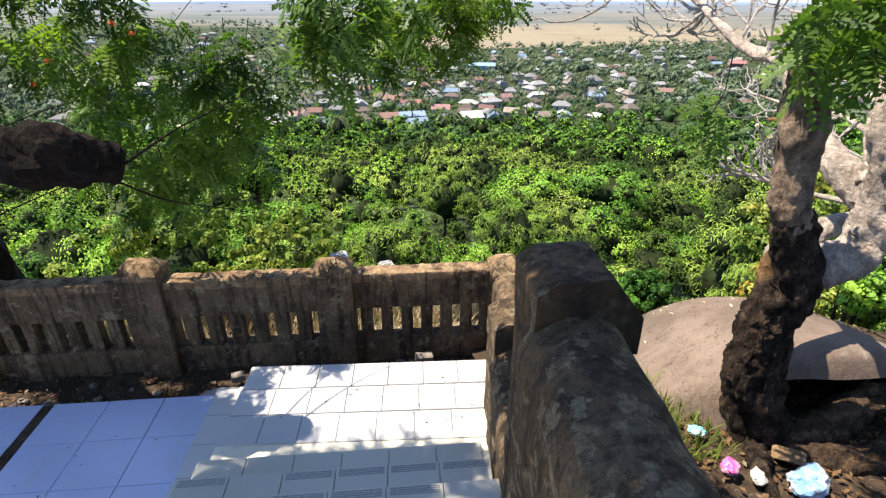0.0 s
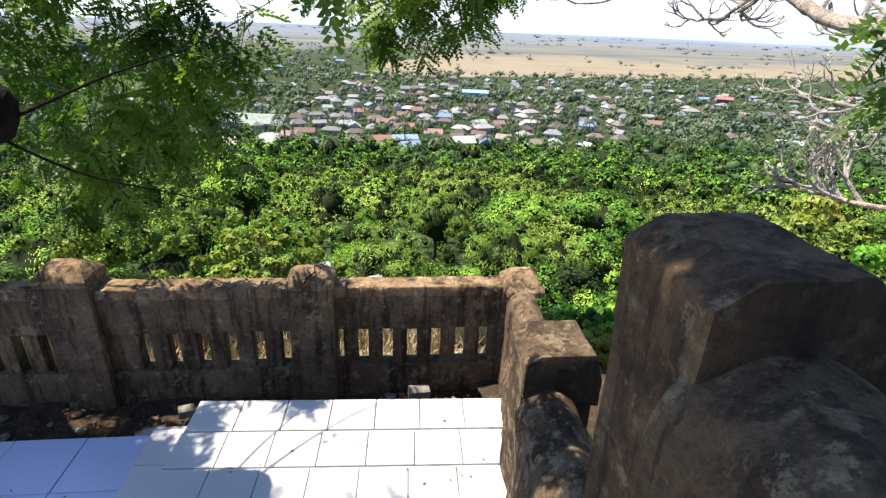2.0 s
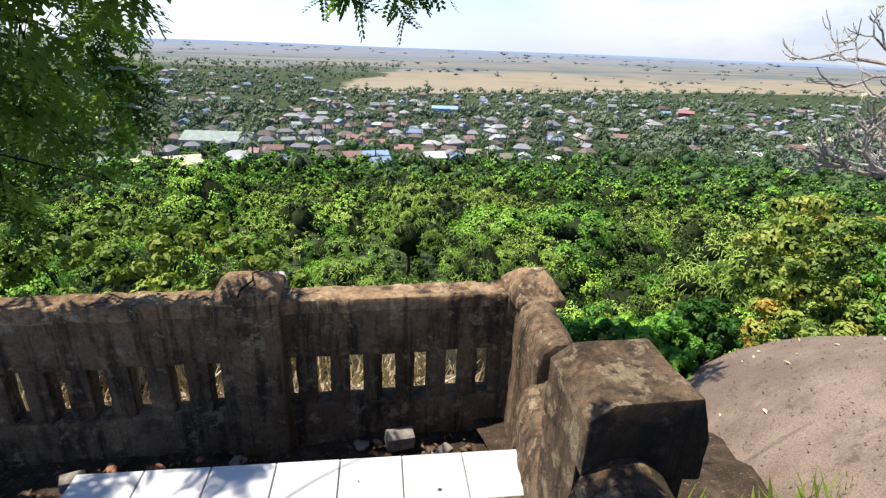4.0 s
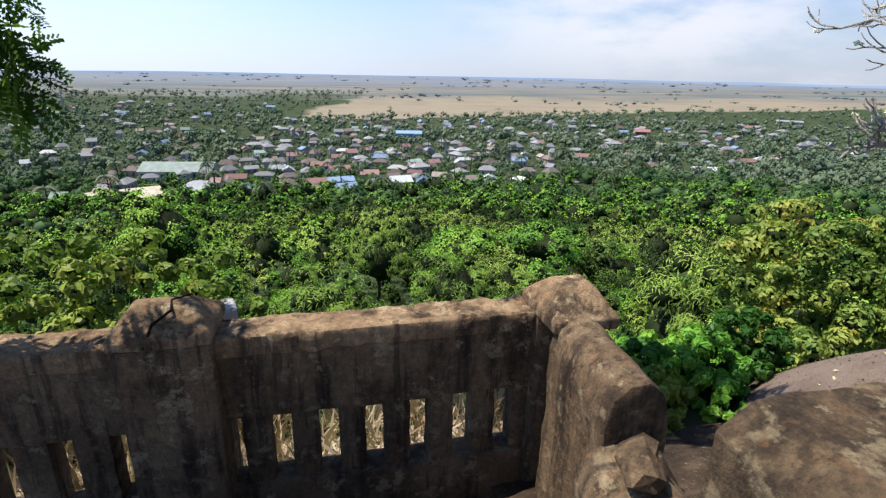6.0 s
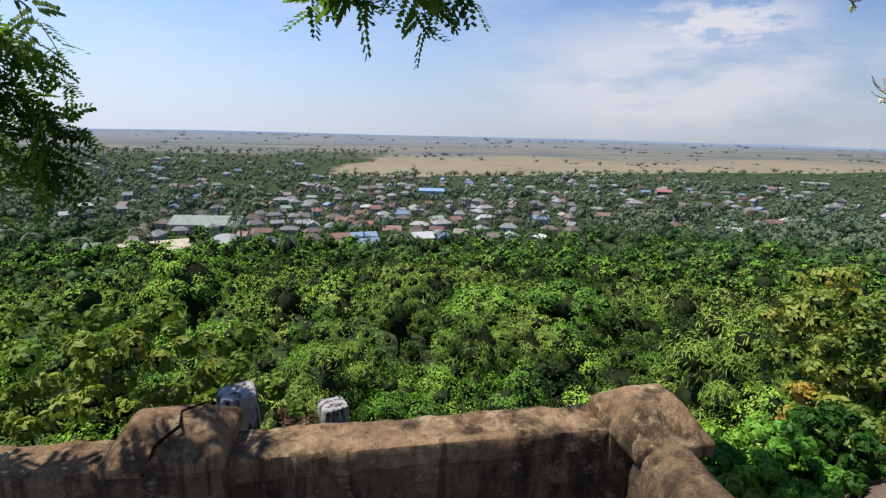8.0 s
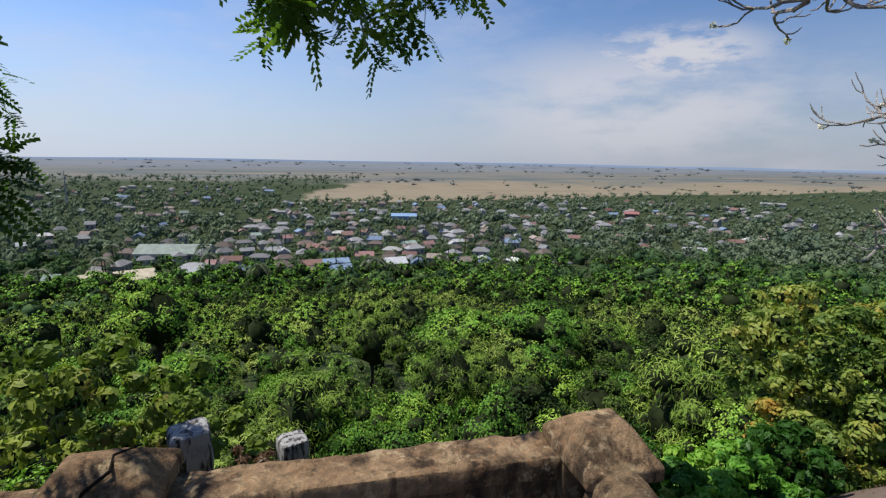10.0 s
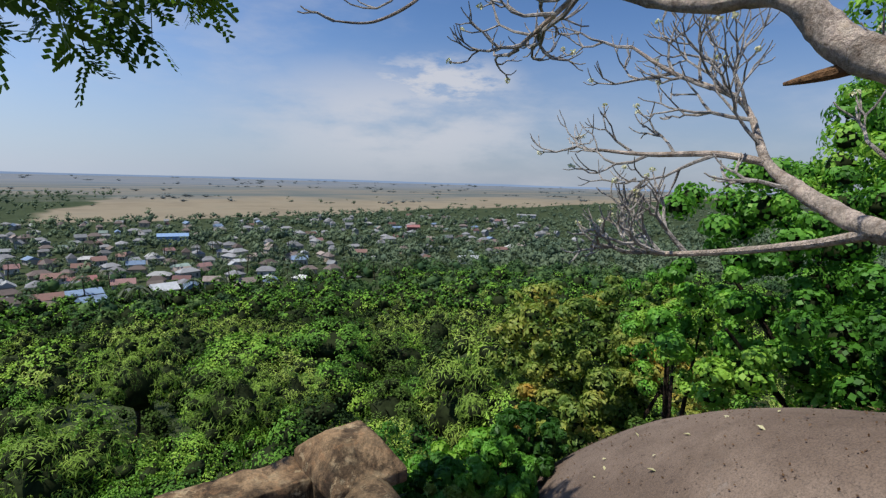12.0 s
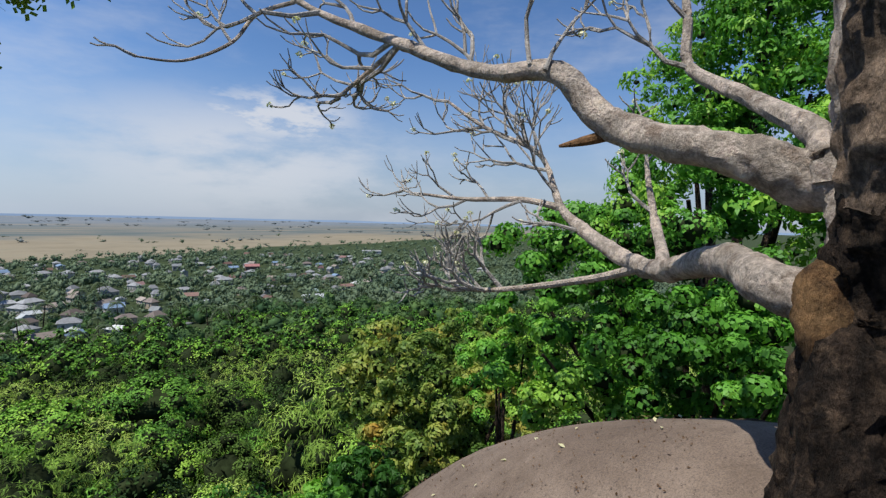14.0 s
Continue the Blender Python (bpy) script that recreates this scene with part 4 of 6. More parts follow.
def house(w, d, h, roof_h, roof_m, wall_m, hip, label, category="house", group="village houses"):
    t = thing("house", (0, 0, 0), label, category, group)
    bm = bmesh.new()
    box(bm, -w / 2, -d / 2, 0, w / 2, d / 2, h)
    part("wall", bm, wall_m, t)
    bm = bmesh.new()
    e = 0.7
    base = [bm.verts.new(p) for p in ((-w / 2 - e, -d / 2 - e, h - 0.1), (w / 2 + e, -d / 2 - e, h - 0.1), (w / 2 + e, d / 2 + e, h - 0.1), (-w / 2 - e, d / 2 + e, h - 0.1))]
    k = w / 2 * (0.45 if hip else 1.0) + (0 if hip else e)
    r0, r1 = bm.verts.new((-k, 0, h + roof_h)), bm.verts.new((k, 0, h + roof_h))
    bm.faces.new(base[::-1])
    for f in ((base[0], base[1], r1, r0), (base[2], base[3], r0, r1), (base[1], base[2], r1), (base[3], base[0], r0)):
        bm.faces.new(f)
    part("roof", bm, roof_m, t)
    for side in (-1, 1):
        n = max(2, int(w / 3.4))
        for i in range(n):
            bm = bmesh.new()
            x = -w / 2 + w * (i + 0.5) / n
            y = side * d / 2
            box(bm, x - 0.6, y - 0.06, h * 0.38, x + 0.6, y + 0.06, h * 0.76)
            part("window", bm, GLASS, t)
    bm = bmesh.new()
    box(bm, -0.5 + w * 0.12, -d / 2 - 0.07, 0, 0.5 + w * 0.12, -d / 2 + 0.05, 2.1)
    part("door", bm, GLASS, t)
    return t


rnd = random.Random(23)
houses = []
for k, (c, text) in enumerate(ROOFS):
    rm = roof_material("roof_" + text.split()[0] + "_%s" % "abcdefghij"[k], tuple(0.50 * v + 0.16 * sum(c) / 3 + 0.015 for v in c))
    wm = plain_material("house_wall_%s" % "abcdefghij"[k], WALLS[k % 4], 0.85, 0.2, 0.15, 0.8)
    houses.append(house(rnd.uniform(8, 13), rnd.uniform(6, 8.5), rnd.uniform(2.8, 4.6), rnd.uniform(1.6, 2.5), rm, wm, k % 3 == 0, "small village house with a " + text))
    hx, hy = -60 + 17 * k + rnd.uniform(-5, 5), 276 + 23 * (k % 4)
    houses[-1].matrix_basis = pose(hx, hy, ground_height(hx, hy) - 0.2, 0, 0, rnd.uniform(-40, 40))
spots = [(o.location.x, o.location.y) for o in houses]
far_houses = []
LANDMARKS = [(-78, 319, 16), (77, 470, 14), (39, 270, 8), (237, 285, 10), (312, 470, 9), (620, 600, 16), (10, 318, 8), (-30, 268, 10), (-80, 250, 16)]
spots += [(x, y) for x, y, _ in LANDMARKS]
tries = 0
while len(spots) < 480 and tries < 12000:
    tries += 1
    u = rnd.random()
    if u < 0.46:
        x, y = rnd.gauss(5, 75), 255 + abs(rnd.gauss(0, 120))
    elif u < 0.78:
        x, y = rnd.uniform(-60, 520), rnd.uniform(300, 670) - 0.1 * rnd.random()
    else:
        x, y = rnd.uniform(-520, -60), rnd.uniform(330, 1000)
    if y - 0.19 * x > 680 and x - 0.24 * y > -235 or min((x - a) ** 2 + (y - b) ** 2 for a, b in spots) < 11.5 ** 2:
        continue
    k = rnd.choice((0, 1, 0, 3, 0, 2, 3, 9, 5, 8, 6, 8, 7, 1, 0, 9, 3, 2, 4, 9))
    far_house = math.hypot(x, y) > 470
    put = (pose(x, y, ground_height(x, y) - 0.2, 0, 0, rnd.uniform(-25, 25) + rnd.choice((0, 90, 12))) @ Matrix.Diagonal((rnd.uniform(0.5, 1.0), rnd.uniform(0.6, 1.0), rnd.uniform(0.8, 1.25), 1)))
    if far_house:
        far_houses.append((k, put))
    else:
        copy_thing(houses[k], put)
    spots.append((x, y))
# the farthest houses, too small to pick apart
for k in range(len(houses)):
    fv, ff, fi = [], [], []
    for _, put in [row for row in far_houses if row[0] == k]:
        for o in houses[k].children:
            base = len(fv)
            fv += [tuple(put @ v.co) for v in o.data.vertices]
            ff += [tuple(base + i for i in poly.vertices) for poly in o.data.polygons]
            fi += [("wall", "roof", "window", "door").index(o.name.split(".")[0])] * len(o.data.polygons)
    if not fv:
        continue
    me = bpy.data.meshes.new("far_houses")
    me.from_pydata(fv, [], ff)
    for m in (stuff_of(houses[k], "wall"), stuff_of(houses[k], "roof"), GLASS, GLASS):
        me.materials.append(m)
    me.polygons.foreach_set("material_index", fi)
    tagged(new("far_houses", me), "far village houses, each with a " + ROOFS[k][1], "houses", kind="stuff")
hall_roof = plain_material("hall_roof", (0.17, 0.21, 0.18), 0.6, 0.3, 0.2, 0.3)
white_wall = plain_material("white_wall", (0.46, 0.45, 0.43), 0.8, 0.2, 0.12, 0.6)
blue_wall = plain_material("blue_wall", (0.20, 0.30, 0.46), 0.8, 0.2, 0.15, 0.6)
pale_roof = plain_material("pale_roof", (0.44, 0.45, 0.46), 0.6, 0.3, 0.15, 0.6)
red_roof = plain_material("red_roof", (0.27, 0.12, 0.11), 0.6, 0.3, 0.2, 0.6)
sand_roof = plain_material("sand_roof", (0.46, 0.40, 0.29), 0.7, 0.3, 0.2, 0.4)
for w, d, h, rh, rm, wm, x, y, turn, text in (
        (38, 17, 5.5, 4.0, hall_roof, white_wall, -78, 319, -8, "long hall with a pale green sheet roof"), (22, 10, 8.5, 2.0, blue_wall, blue_wall, 77, 472, -10, "blue two-storey building with a blue roof"),
        (10, 9, 4.5, 2.6, pale_roof, white_wall, 39, 268, 12, "small chapel-like house with white roof"), (15, 9, 4, 1.6, pale_roof, white_wall, 237, 285, -25, "low house with a white roof"),
        (13, 9, 8, 2.2, red_roof, stuff_of(houses[1], "roof"), 312, 472, -30, "tall house with red walls and roof"), (30, 12, 5, 1.6, stuff_of(houses[0], "roof"), white_wall, 620, 602, -40, "long pale blue storage shed"),
        (11, 8, 3.5, 2.2, red_roof, white_wall, 10, 318, 8, "house with a bright red roof"), (15, 10, 4, 2.0, stuff_of(houses[4], "roof"), white_wall, -30, 266, 6, "house with a bright blue roof"),
        (30, 13, 4, 3.0, sand_roof, white_wall, -86, 249, 24, "long shed with a sand-coloured roof")):
    house(w, d, h, rh, rm, wm, False, text, "building", "village landmarks").matrix_basis = pose(x, y, ground_height(x, y) - 0.2, 0, 0, turn)

# trees of the village and the plain
rows = []
keep = np.array(spots)
near_rows, fresh_rows = [], []
for _ in range(9600):
    u = rnd.random()
    if u < 0.47:
        r, a = 190 + 330 * rnd.random() ** 0.9, radians(rnd.uniform(-46, 84))
    elif u < 0.70:
        r, a = 480 + 330 * rnd.random(), radians(rnd.uniform(-46, 84))
    else:
        r, a = 640 + 900 * rnd.random() ** 1.4, radians(rnd.choice((rnd.uniform(-46, 6), rnd.uniform(20, 84))))
    x, y = r * math.sin(a), r * math.cos(a)
    wob = 20 * noise.noise(Vector((x, y, 0)) * 0.01)
    if y - 0.19 * x + wob > 702 and x - 0.24 * y + wob > -226 and rnd.random() > 0.010:
        continue
    d2 = ((keep - (x, y)) ** 2).sum(1).min()
    if d2 < 6.0 ** 2:
        continue
    s = rnd.uniform(2.6, 7.0) if d2 > 13 ** 2 else rnd.uniform(2.0, 4.0)
    row = (x, y, ground_height(x, y) + s * rnd.uniform(0.5, 1.1), s, rnd.uniform(0, 6.3), rnd.randrange(12))
    fresh = r < 300 and noise.noise(Vector((x, y, 2)) * 0.03) + rnd.uniform(-0.2, 0.2) > (r - 285) / 200
    (fresh_rows if fresh else near_rows if r < 330 else rows).append(row)
plain_low = [(v, f, len(f)) for v, f, n in LOW]
scatter("village_trees", rows, plain_low, HAZED_FAR_LEAF, "green trees among the village houses, haze in their colour")
plain_grove = [(v, f, len(f)) for v, f, n in GROVE]
scatter("village_trees", near_rows, plain_grove, VILLAGE_LEAF, "green trees at the near edge of the village")
scatter("grove_trees", fresh_rows, GROVE, FOREST, "fresh green trees at the foot of the hill")
rows = []
for _ in range(1500):
    r = 1150 + 3700 * rnd.random() ** 1.3
    a = radians(rnd.uniform(-44, 84))
    x, y = r * math.sin(a), r * math.cos(a)
    if noise.noise(Vector((x * 0.0022, y * 0.006, 3))) < (0.36 if r < 1700 else 0.22):
        continue
    s = rnd.uniform(3, 7) * (1 + r / 2500)
    rows.append((x, y, -60 + s * 0.25, s, rnd.uniform(0, 6.3), rnd.randrange(12)))
# Pale blue-grey leaf colour that carries the haze of the far plain.
HAZED = leaf_material("hazed_distant_leaf", [(0.095, 0.118, 0.122), (0.112, 0.132, 0.134), (0.13, 0.148, 0.145)], share=0.1, rough=0.9, patch=0.004)
flatter = [(v * np.array([2.2, 1.0, 0.55]), f, len(f)) for v, f, n in LOW]
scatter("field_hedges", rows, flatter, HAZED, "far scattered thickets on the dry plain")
scatter("field_copses", [
    (x, y, -58.5, rnd.uniform(3, 6), rnd.uniform(0, 6.3), k) for k in range(30) for x, y in [(rnd.uniform(-20, 1100), rnd.uniform(720, 1350))]], flatter, HAZED_FAR_LEAF, "small dark copses in the straw fields")
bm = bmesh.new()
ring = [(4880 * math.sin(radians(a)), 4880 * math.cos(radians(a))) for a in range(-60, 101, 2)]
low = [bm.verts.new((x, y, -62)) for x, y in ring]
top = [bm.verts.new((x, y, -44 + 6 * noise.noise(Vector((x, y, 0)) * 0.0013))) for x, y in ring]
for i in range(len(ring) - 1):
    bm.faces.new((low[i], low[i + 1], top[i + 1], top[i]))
# The strip glows by itself, for the bright haze along the horizon.
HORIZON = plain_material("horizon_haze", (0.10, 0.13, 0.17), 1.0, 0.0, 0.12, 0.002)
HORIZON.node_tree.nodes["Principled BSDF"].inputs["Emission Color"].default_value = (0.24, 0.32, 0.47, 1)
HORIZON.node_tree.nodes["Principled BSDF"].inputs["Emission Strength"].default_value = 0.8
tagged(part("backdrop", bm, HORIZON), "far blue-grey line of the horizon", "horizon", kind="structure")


# ---- coconut palms ----
def palm(seed):
    r = random.Random(seed)
    t = thing("coconut_palm", (0, 0, 0), "tall coconut palm among the village trees", "palm", "coconut palms")
    bm = bmesh.new()
    tube(bm, [(0, 0, 0), (0.2, 0, 3), (0.5, 0.1, 6), (0.6, 0.2, 9)], [0.28, 0.2, 0.17, 0.15], 7)
    part("trunk", bm, DARK_BARK, t, "", True)
    top = Vector((0.6, 0.2, 9))
    for k in range(15):
        a, lift = 2 * math.pi * k / 15 + r.uniform(-0.2, 0.2), r.uniform(-0.1, 1.1)
        out = Vector((math.cos(a), math.sin(a), 0))
        bm = bmesh.new()
        line = [top + out * (3.6 * s) * (1 - 0.15 * lift) + Vector((0, 0, lift * 2.2 * s - 3.4 * s * s)) for s in (0, 0.25, 0.5, 0.75, 1.0)]
        side = out.cross(Vector((0, 0, 1)))
        for i in range(12):
            s = (i + 0.6) / 12 * 4
            p = line[min(3, int(s))].lerp(line[min(3, int(s)) + 1], s - int(s) if s < 4 else 1)
            for w in (-1, 1):
                tip = p + side * w * (1.05 - 0.05 * i) + out * 0.35 - Vector((0, 0, 0.45))
                bm.faces.new([bm.verts.new(q) for q in (p - out * 0.2, p + out * 0.2, tip)])
        part("frond", bm, PALM_LEAF, t)
    return t


palms = [palm(1), palm(2), palm(3)]
rnd = random.Random(31)
for k, (x, y) in enumerate([(27, 226), (21, 236), (34, 232), (-22, 225), (-30, 236), (75, 232), (88, 240), (140, 236), (150, 246), (46, 244), (-8, 240), (62, 250), (110, 236), (176, 240), (-52, 262), (-60, 300), (120, 300),
                            (55, 330), (160, 330), (-20, 360), (200, 350), (90, 390), (-110, 330), (20, 300), (98, 262), (132, 270), (-95, 262), (70, 276)] + [(rnd.uniform(-150, 300), rnd.uniform(232, 420)) for _ in range(46)]):
    m = pose(x + rnd.uniform(-3, 3), y + rnd.uniform(-3, 3), ground_height(x, y) - 0.3, 0, 0, rnd.uniform(0, 360)) @ Matrix.Scale(rnd.uniform(1.0, 1.45), 4)
    if k < 3:
        palms[k].matrix_basis = m
    else:
        palms[k % 3].matrix_basis, was = Matrix.Identity(4), palms[k % 3].matrix_basis.copy()
        copy_thing(palms[k % 3], m)
        palms[k % 3].matrix_basis = was
# mast
bm = bmesh.new()
tube(bm, [(-262, 640, -60), (-262, 640, -20)], [1.2, 0.4], 4)
tagged(part("radio_mast", bm, RIB), "thin grey radio mast over the village", "mast")


# ---- the broad-leaved tree with yellowing tips ----
rng = np.random.default_rng(77)


def shell_tree(name, at, blobs, per_area, size, aspect, material, label, category, trunk_to, seed, up=0.5, droop=0.6, heart=0.4):
    """A tree or thicket whose outline is made of lumpy masses, each broken into clumps."""
    g = np.random.default_rng(seed)
    cs, rs = [], []
    for x, y, z, rx, rz in blobs:
        n = max(16, int(17 * rx * rx))
        way = g.normal(size=(n, 3))
        way[:, 2] = way[:, 2] * 0.9 + 0.15
        way /= np.linalg.norm(way, axis=1, keepdims=True)
        k = g.uniform(0.55, 0.98, n)[:, None]
        cs.append(np.array([x, y, z]) - np.array(at) + way * k * np.array([rx, rx, rz]))
        rs.append(g.uniform(0.22, 0.46, n) * min(1.6, rx) * 0.62)
    c, r = np.concatenate(cs), np.concatenate(rs)
    per = max(8, int(per_area))
    t = thing(name, at, label, category)
    bm = bmesh.new()
    for k, (x, y, z, rx, rz) in enumerate(blobs):
        tip = Vector((x - at[0], y - at[1], z - at[2]))
        tube(bm, [(0, 0, 0), Vector((tip.x * 0.4, tip.y * 0.4, tip.z * 0.55)), tip], [trunk_to, trunk_to * 0.6, trunk_to * 0.2], 6, 0.2, k)
    part("trunk", bm, DARK_BARK, t, "", True)
    leaves = clump_leaves(g, c, r, per, size, aspect, up, droop)
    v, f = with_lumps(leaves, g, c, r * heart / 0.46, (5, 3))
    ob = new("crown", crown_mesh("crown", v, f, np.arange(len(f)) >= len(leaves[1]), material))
    ob.parent = t
    return t


shell_tree("broad_leaved_tree", (12.2, 12.4, -11.5), [(12.3, 13.4, -3.2, 1.6, 2.0), (11.8, 11.8, -4.8, 1.7, 1.8), (14.1, 13.1, -3.9, 1.9, 2.1), (13.0, 11.2, -6.4, 2.0, 2.0), (10.9, 11.8, -7.4, 1.6, 2.2), (15.0, 11.0, -4.4, 2.0, 2.2), (16.3, 12.7, -3.0, 1.9, 1.9)],
           120, 0.165, 0.5, BROAD, "broad-leaved tree with yellow and orange tips", "tree", 0.22, 3, heart=0.55)
shell_tree("vine_thicket", (8.4, 4.4, -3.4), [(6.9, 6.0, 0.75, 0.9, 1.2), (7.9, 5.5, 1.1, 1.2, 1.1), (8.3, 4.5, 0.7, 1.3, 1.3), (7.9, 3.4, 0.4, 1.3, 1.5), (8.1, 2.3, 0.6, 1.3, 1.5), (7.0, 5.0, -0.6, 1.2, 1.0), (6.7, 4.0, -0.8, 1.1, 1.0), (9.4, 5.8, 1.2, 1.3, 1.1), (7.4, 1.6, 0.0, 1.3, 1.4), (6.3, 5.6, 0.1, 0.7, 0.7), (6.6, 4.7, 0.3, 0.8, 0.8), (6.8, 3.8, 0.2, 0.8, 0.8), (6.3, 3.3, 0.2, 0.7, 0.6), (6.9, 2.9, 0.1, 0.8, 0.8)],
           190, 0.068, 0.85, VINE, "thicket smothered in large heart-shaped green vine leaves", "bush", 0.09, 8, 0.3, 1.0, heart=0.6)
shell_tree("slope_shrub", (7.6, 6.8, -4.2), [(7.0, 6.6, -0.6, 0.6, 0.6), (7.6, 6.9, -0.5, 0.7, 0.7), (7.2, 6.3, -0.2, 0.6, 0.6), (8.3, 7.2, -0.3, 0.8, 0.8)],
           110, 0.075, 0.4, VINE, "bright green shrub below the boulder", "bush", 0.06, 9, 0.5, 0.5, heart=0.5)
shell_tree("tall_back_tree", (12.0, 4.6, -4.0), [(11.6, 5.0, 4.3, 1.6, 1.3), (12.6, 4.2, 5.0, 1.8, 1.3), (11.8, 3.4, 3.9, 1.4, 1.2), (13.0, 5.4, 3.2, 1.8, 1.5), (11.4, 4.0, 5.8, 1.4, 1.0), (9.6, 4.8, 2.0, 1.2, 1.0), (9.4, 3.5, 2.2, 1.3, 1.2), (9.6, 2.4, 2.4, 1.3, 1.2)],
           130, 0.13, 0.45, VINE, "tall fresh green tree behind the thicket", "tree", 0.16, 10, 0.4, 0.9, heart=0.2)
# low growth under the parapet
for k, (x, y, z, r, mat, text, kind) in enumerate((
        (3.1, 5.55, -0.33, 0.26, VINE, "bright green low bush under the parapet", "bush"), (2.62, 5.45, -0.40, 0.22, SCRUB, "yellowing low bush under the parapet", "bush"), (3.6, 5.75, -0.30, 0.30, VINE, "bright green low bush under the parapet", "bush"),
        (2.75, 5.85, -0.42, 0.36, VINE, "bright green low bush under the parapet", "bush"), (2.15, 5.75, -0.5, 0.32, SCRUB, "yellowing low bush under the parapet", "bush"), (3.4, 6.1, -0.6, 0.42, VINE, "bright green low bush under the parapet", "bush"),
        (2.3, 6.5, -1.25, 0.55, VINE, "bright green low bush under the parapet", "bush"), (3.2, 6.6, -1.5, 0.6, VINE, "bright green low bush under the parapet", "bush"), (2.0, 7.4, -1.8, 0.7, FERNY, "pale leafy bush under the parapet", "bush"),
        (2.9, 7.6, -1.9, 0.8, VINE, "bright green low bush under the parapet", "bush"), (3.9, 8.6, -2.6, 1.1, VINE, "bright green low bush under the parapet", "bush"), (1.9, 9.4, -3.4, 1.1, VINE, "leafy green bush on the steep slope", "bush"),
        (0.4, 9.6, -3.6, 1.1, FOREST, "leafy green bush on the steep slope", "bush"), (3.2, 11.6, -4.6, 1.3, FERNY, "pale feathery bush on the steep slope", "bush"), (-1.6, 10.5, -3.9, 1.2, FOREST, "leafy green bush on the steep slope", "bush"),
        (5.2, 10.6, -3.6, 1.3, VINE, "leafy green bush on the steep slope", "bush"), (1.0, 12.6, -5.6, 1.4, DEEP, "dark green bush on the steep slope", "bush"), (6.8, 13.0, -5.2, 1.5, FERNY, "pale feathery bush on the steep slope", "bush"),
        (-3.6, 11.5, -4.4, 1.4, DEEP, "dark green bush on the steep slope", "bush"))):
    shell_tree("slope_bush", (x, y, z - 2.4 * r), [(x, y, z - 0.2 * r, r, r * 0.8), (x + 0.6 * r, y + 0.3 * r, z - 0.5 * r, r * 0.8, r * 0.7), (x - 0.6 * r, y + 0.2 * r, z - 0.6 * r, r * 0.8, r * 0.7), (x, y - 0.4 * r, z - 0.9 * r, r * 0.9, r * 0.7)],
               80, 0.065 + 0.022 * r, 0.45, mat, text, kind, 0.04, 40 + k)
shell_tree("scrub_bush", (-1.6, 7.2, -3.0), [(-0.45, 7.0, -0.22, 0.42, 0.40), (-1.0, 7.2, -0.22, 0.55, 0.45), (-1.7, 7.1, -0.18, 0.65, 0.5), (-2.4, 7.3, -0.2, 0.8, 0.6), (-3.2, 7.2, -0.5, 0.8, 0.55), (-0.2, 7.3, -0.8, 0.4, 0.4), (-1.4, 6.7, -1.0, 0.6, 0.4)],
           76, 0.075, 0.6, SCRUB, "tangled scrub with green, yellow and rusty leaves", "bush", 0.03, 21)
shell_tree("dry_weed", (0.25, 6.5, -1.2), [(0.22, 6.5, -0.5, 0.16, 0.22), (0.42, 6.55, -0.62, 0.14, 0.18), (0.08, 6.5, -0.66, 0.16, 0.18)],
           50, 0.075, 0.18, DRY, "withered brown weeds behind the parapet", "weed", 0.012, 22, 0.1, 0.6)

# old whitewashed stubs behind the parapet
def stub_material():
    k = Mat("flaked_whitewash", 0.9, 0.2)
    w = k.world_place()
    c = k.mix(k.span(k.noise(1.0, 5, 0.7, k.world_place((26, 26, 5))), 0.47, 0.58), (0.33, 0.325, 0.32), (0.04, 0.036, 0.032))
    k.colour(k.mix(k.span(k.noise(8, 4, 0.6, w), 0.55, 0.7), c, (0.24, 0.23, 0.22)))
    k.bump(k.noise(30, 5, 0.7, w), 0.5, 0.01)
    return k.m


WHITEWASH = stub_material()
for x, y, z0, z1, w, text in ((-0.06, 6.5, -1.9, -0.07, 0.22, "flaking whitewashed concrete stub with black streaks"), (0.50, 6.85, -2.0, -0.40, 0.19, "squat whitewashed stone among weeds"), (0.16, 6.5, -1.9, -0.42, 0.12, "small whitewashed stone among weeds")):
    bm = bmesh.new()
    box(bm, -w / 2, -w / 2, 0, w / 2, w / 2, z1 - z0)
    worn(bm, 0.05, 0.012, 7, 0.03, x)
    o = part("concrete_stub", bm, WHITEWASH, None, text, True)
    o.matrix_basis = pose(x, y, z0, 2, -2, 20)
    tagged(o, category="stub", group="whitewashed stubs")


# ---- the leaning frangipani beside the stair ----
tree = thing("frangipani_tree", (2.95, 3.0, 0.1), "gnarled frangipani with dark trunk and bare pale boughs", "tree")
BASE = Vector((2.95, 3.0, 0.1))


def limb(name, points, radii, material, label="", steps=7, sides=14, knob=0.3, seed=0.0, furrow=0.0):
    bm = bmesh.new()
    line, rad = smooth_line([Vector(p) - BASE for p in points], radii, steps)
    tube(bm, line, rad, sides, knob, seed)
    bm.normal_update()
    for v in bm.verts if furrow else ():
        a, z = v.co.copy(), v.co.z
        twist = Matrix.Rotation(1.3 * z, 3, "Z") @ Vector((a.x, a.y, 0)) * 15
        v.co += v.normal * furrow * (noise.noise(Vector((twist.x, twist.y, z * 1.7 + seed))) + 0.5 * noise.noise(Vector((a.x * 34, a.y * 34, z * 9))))
    return part(name, bm, material, tree, label, True)


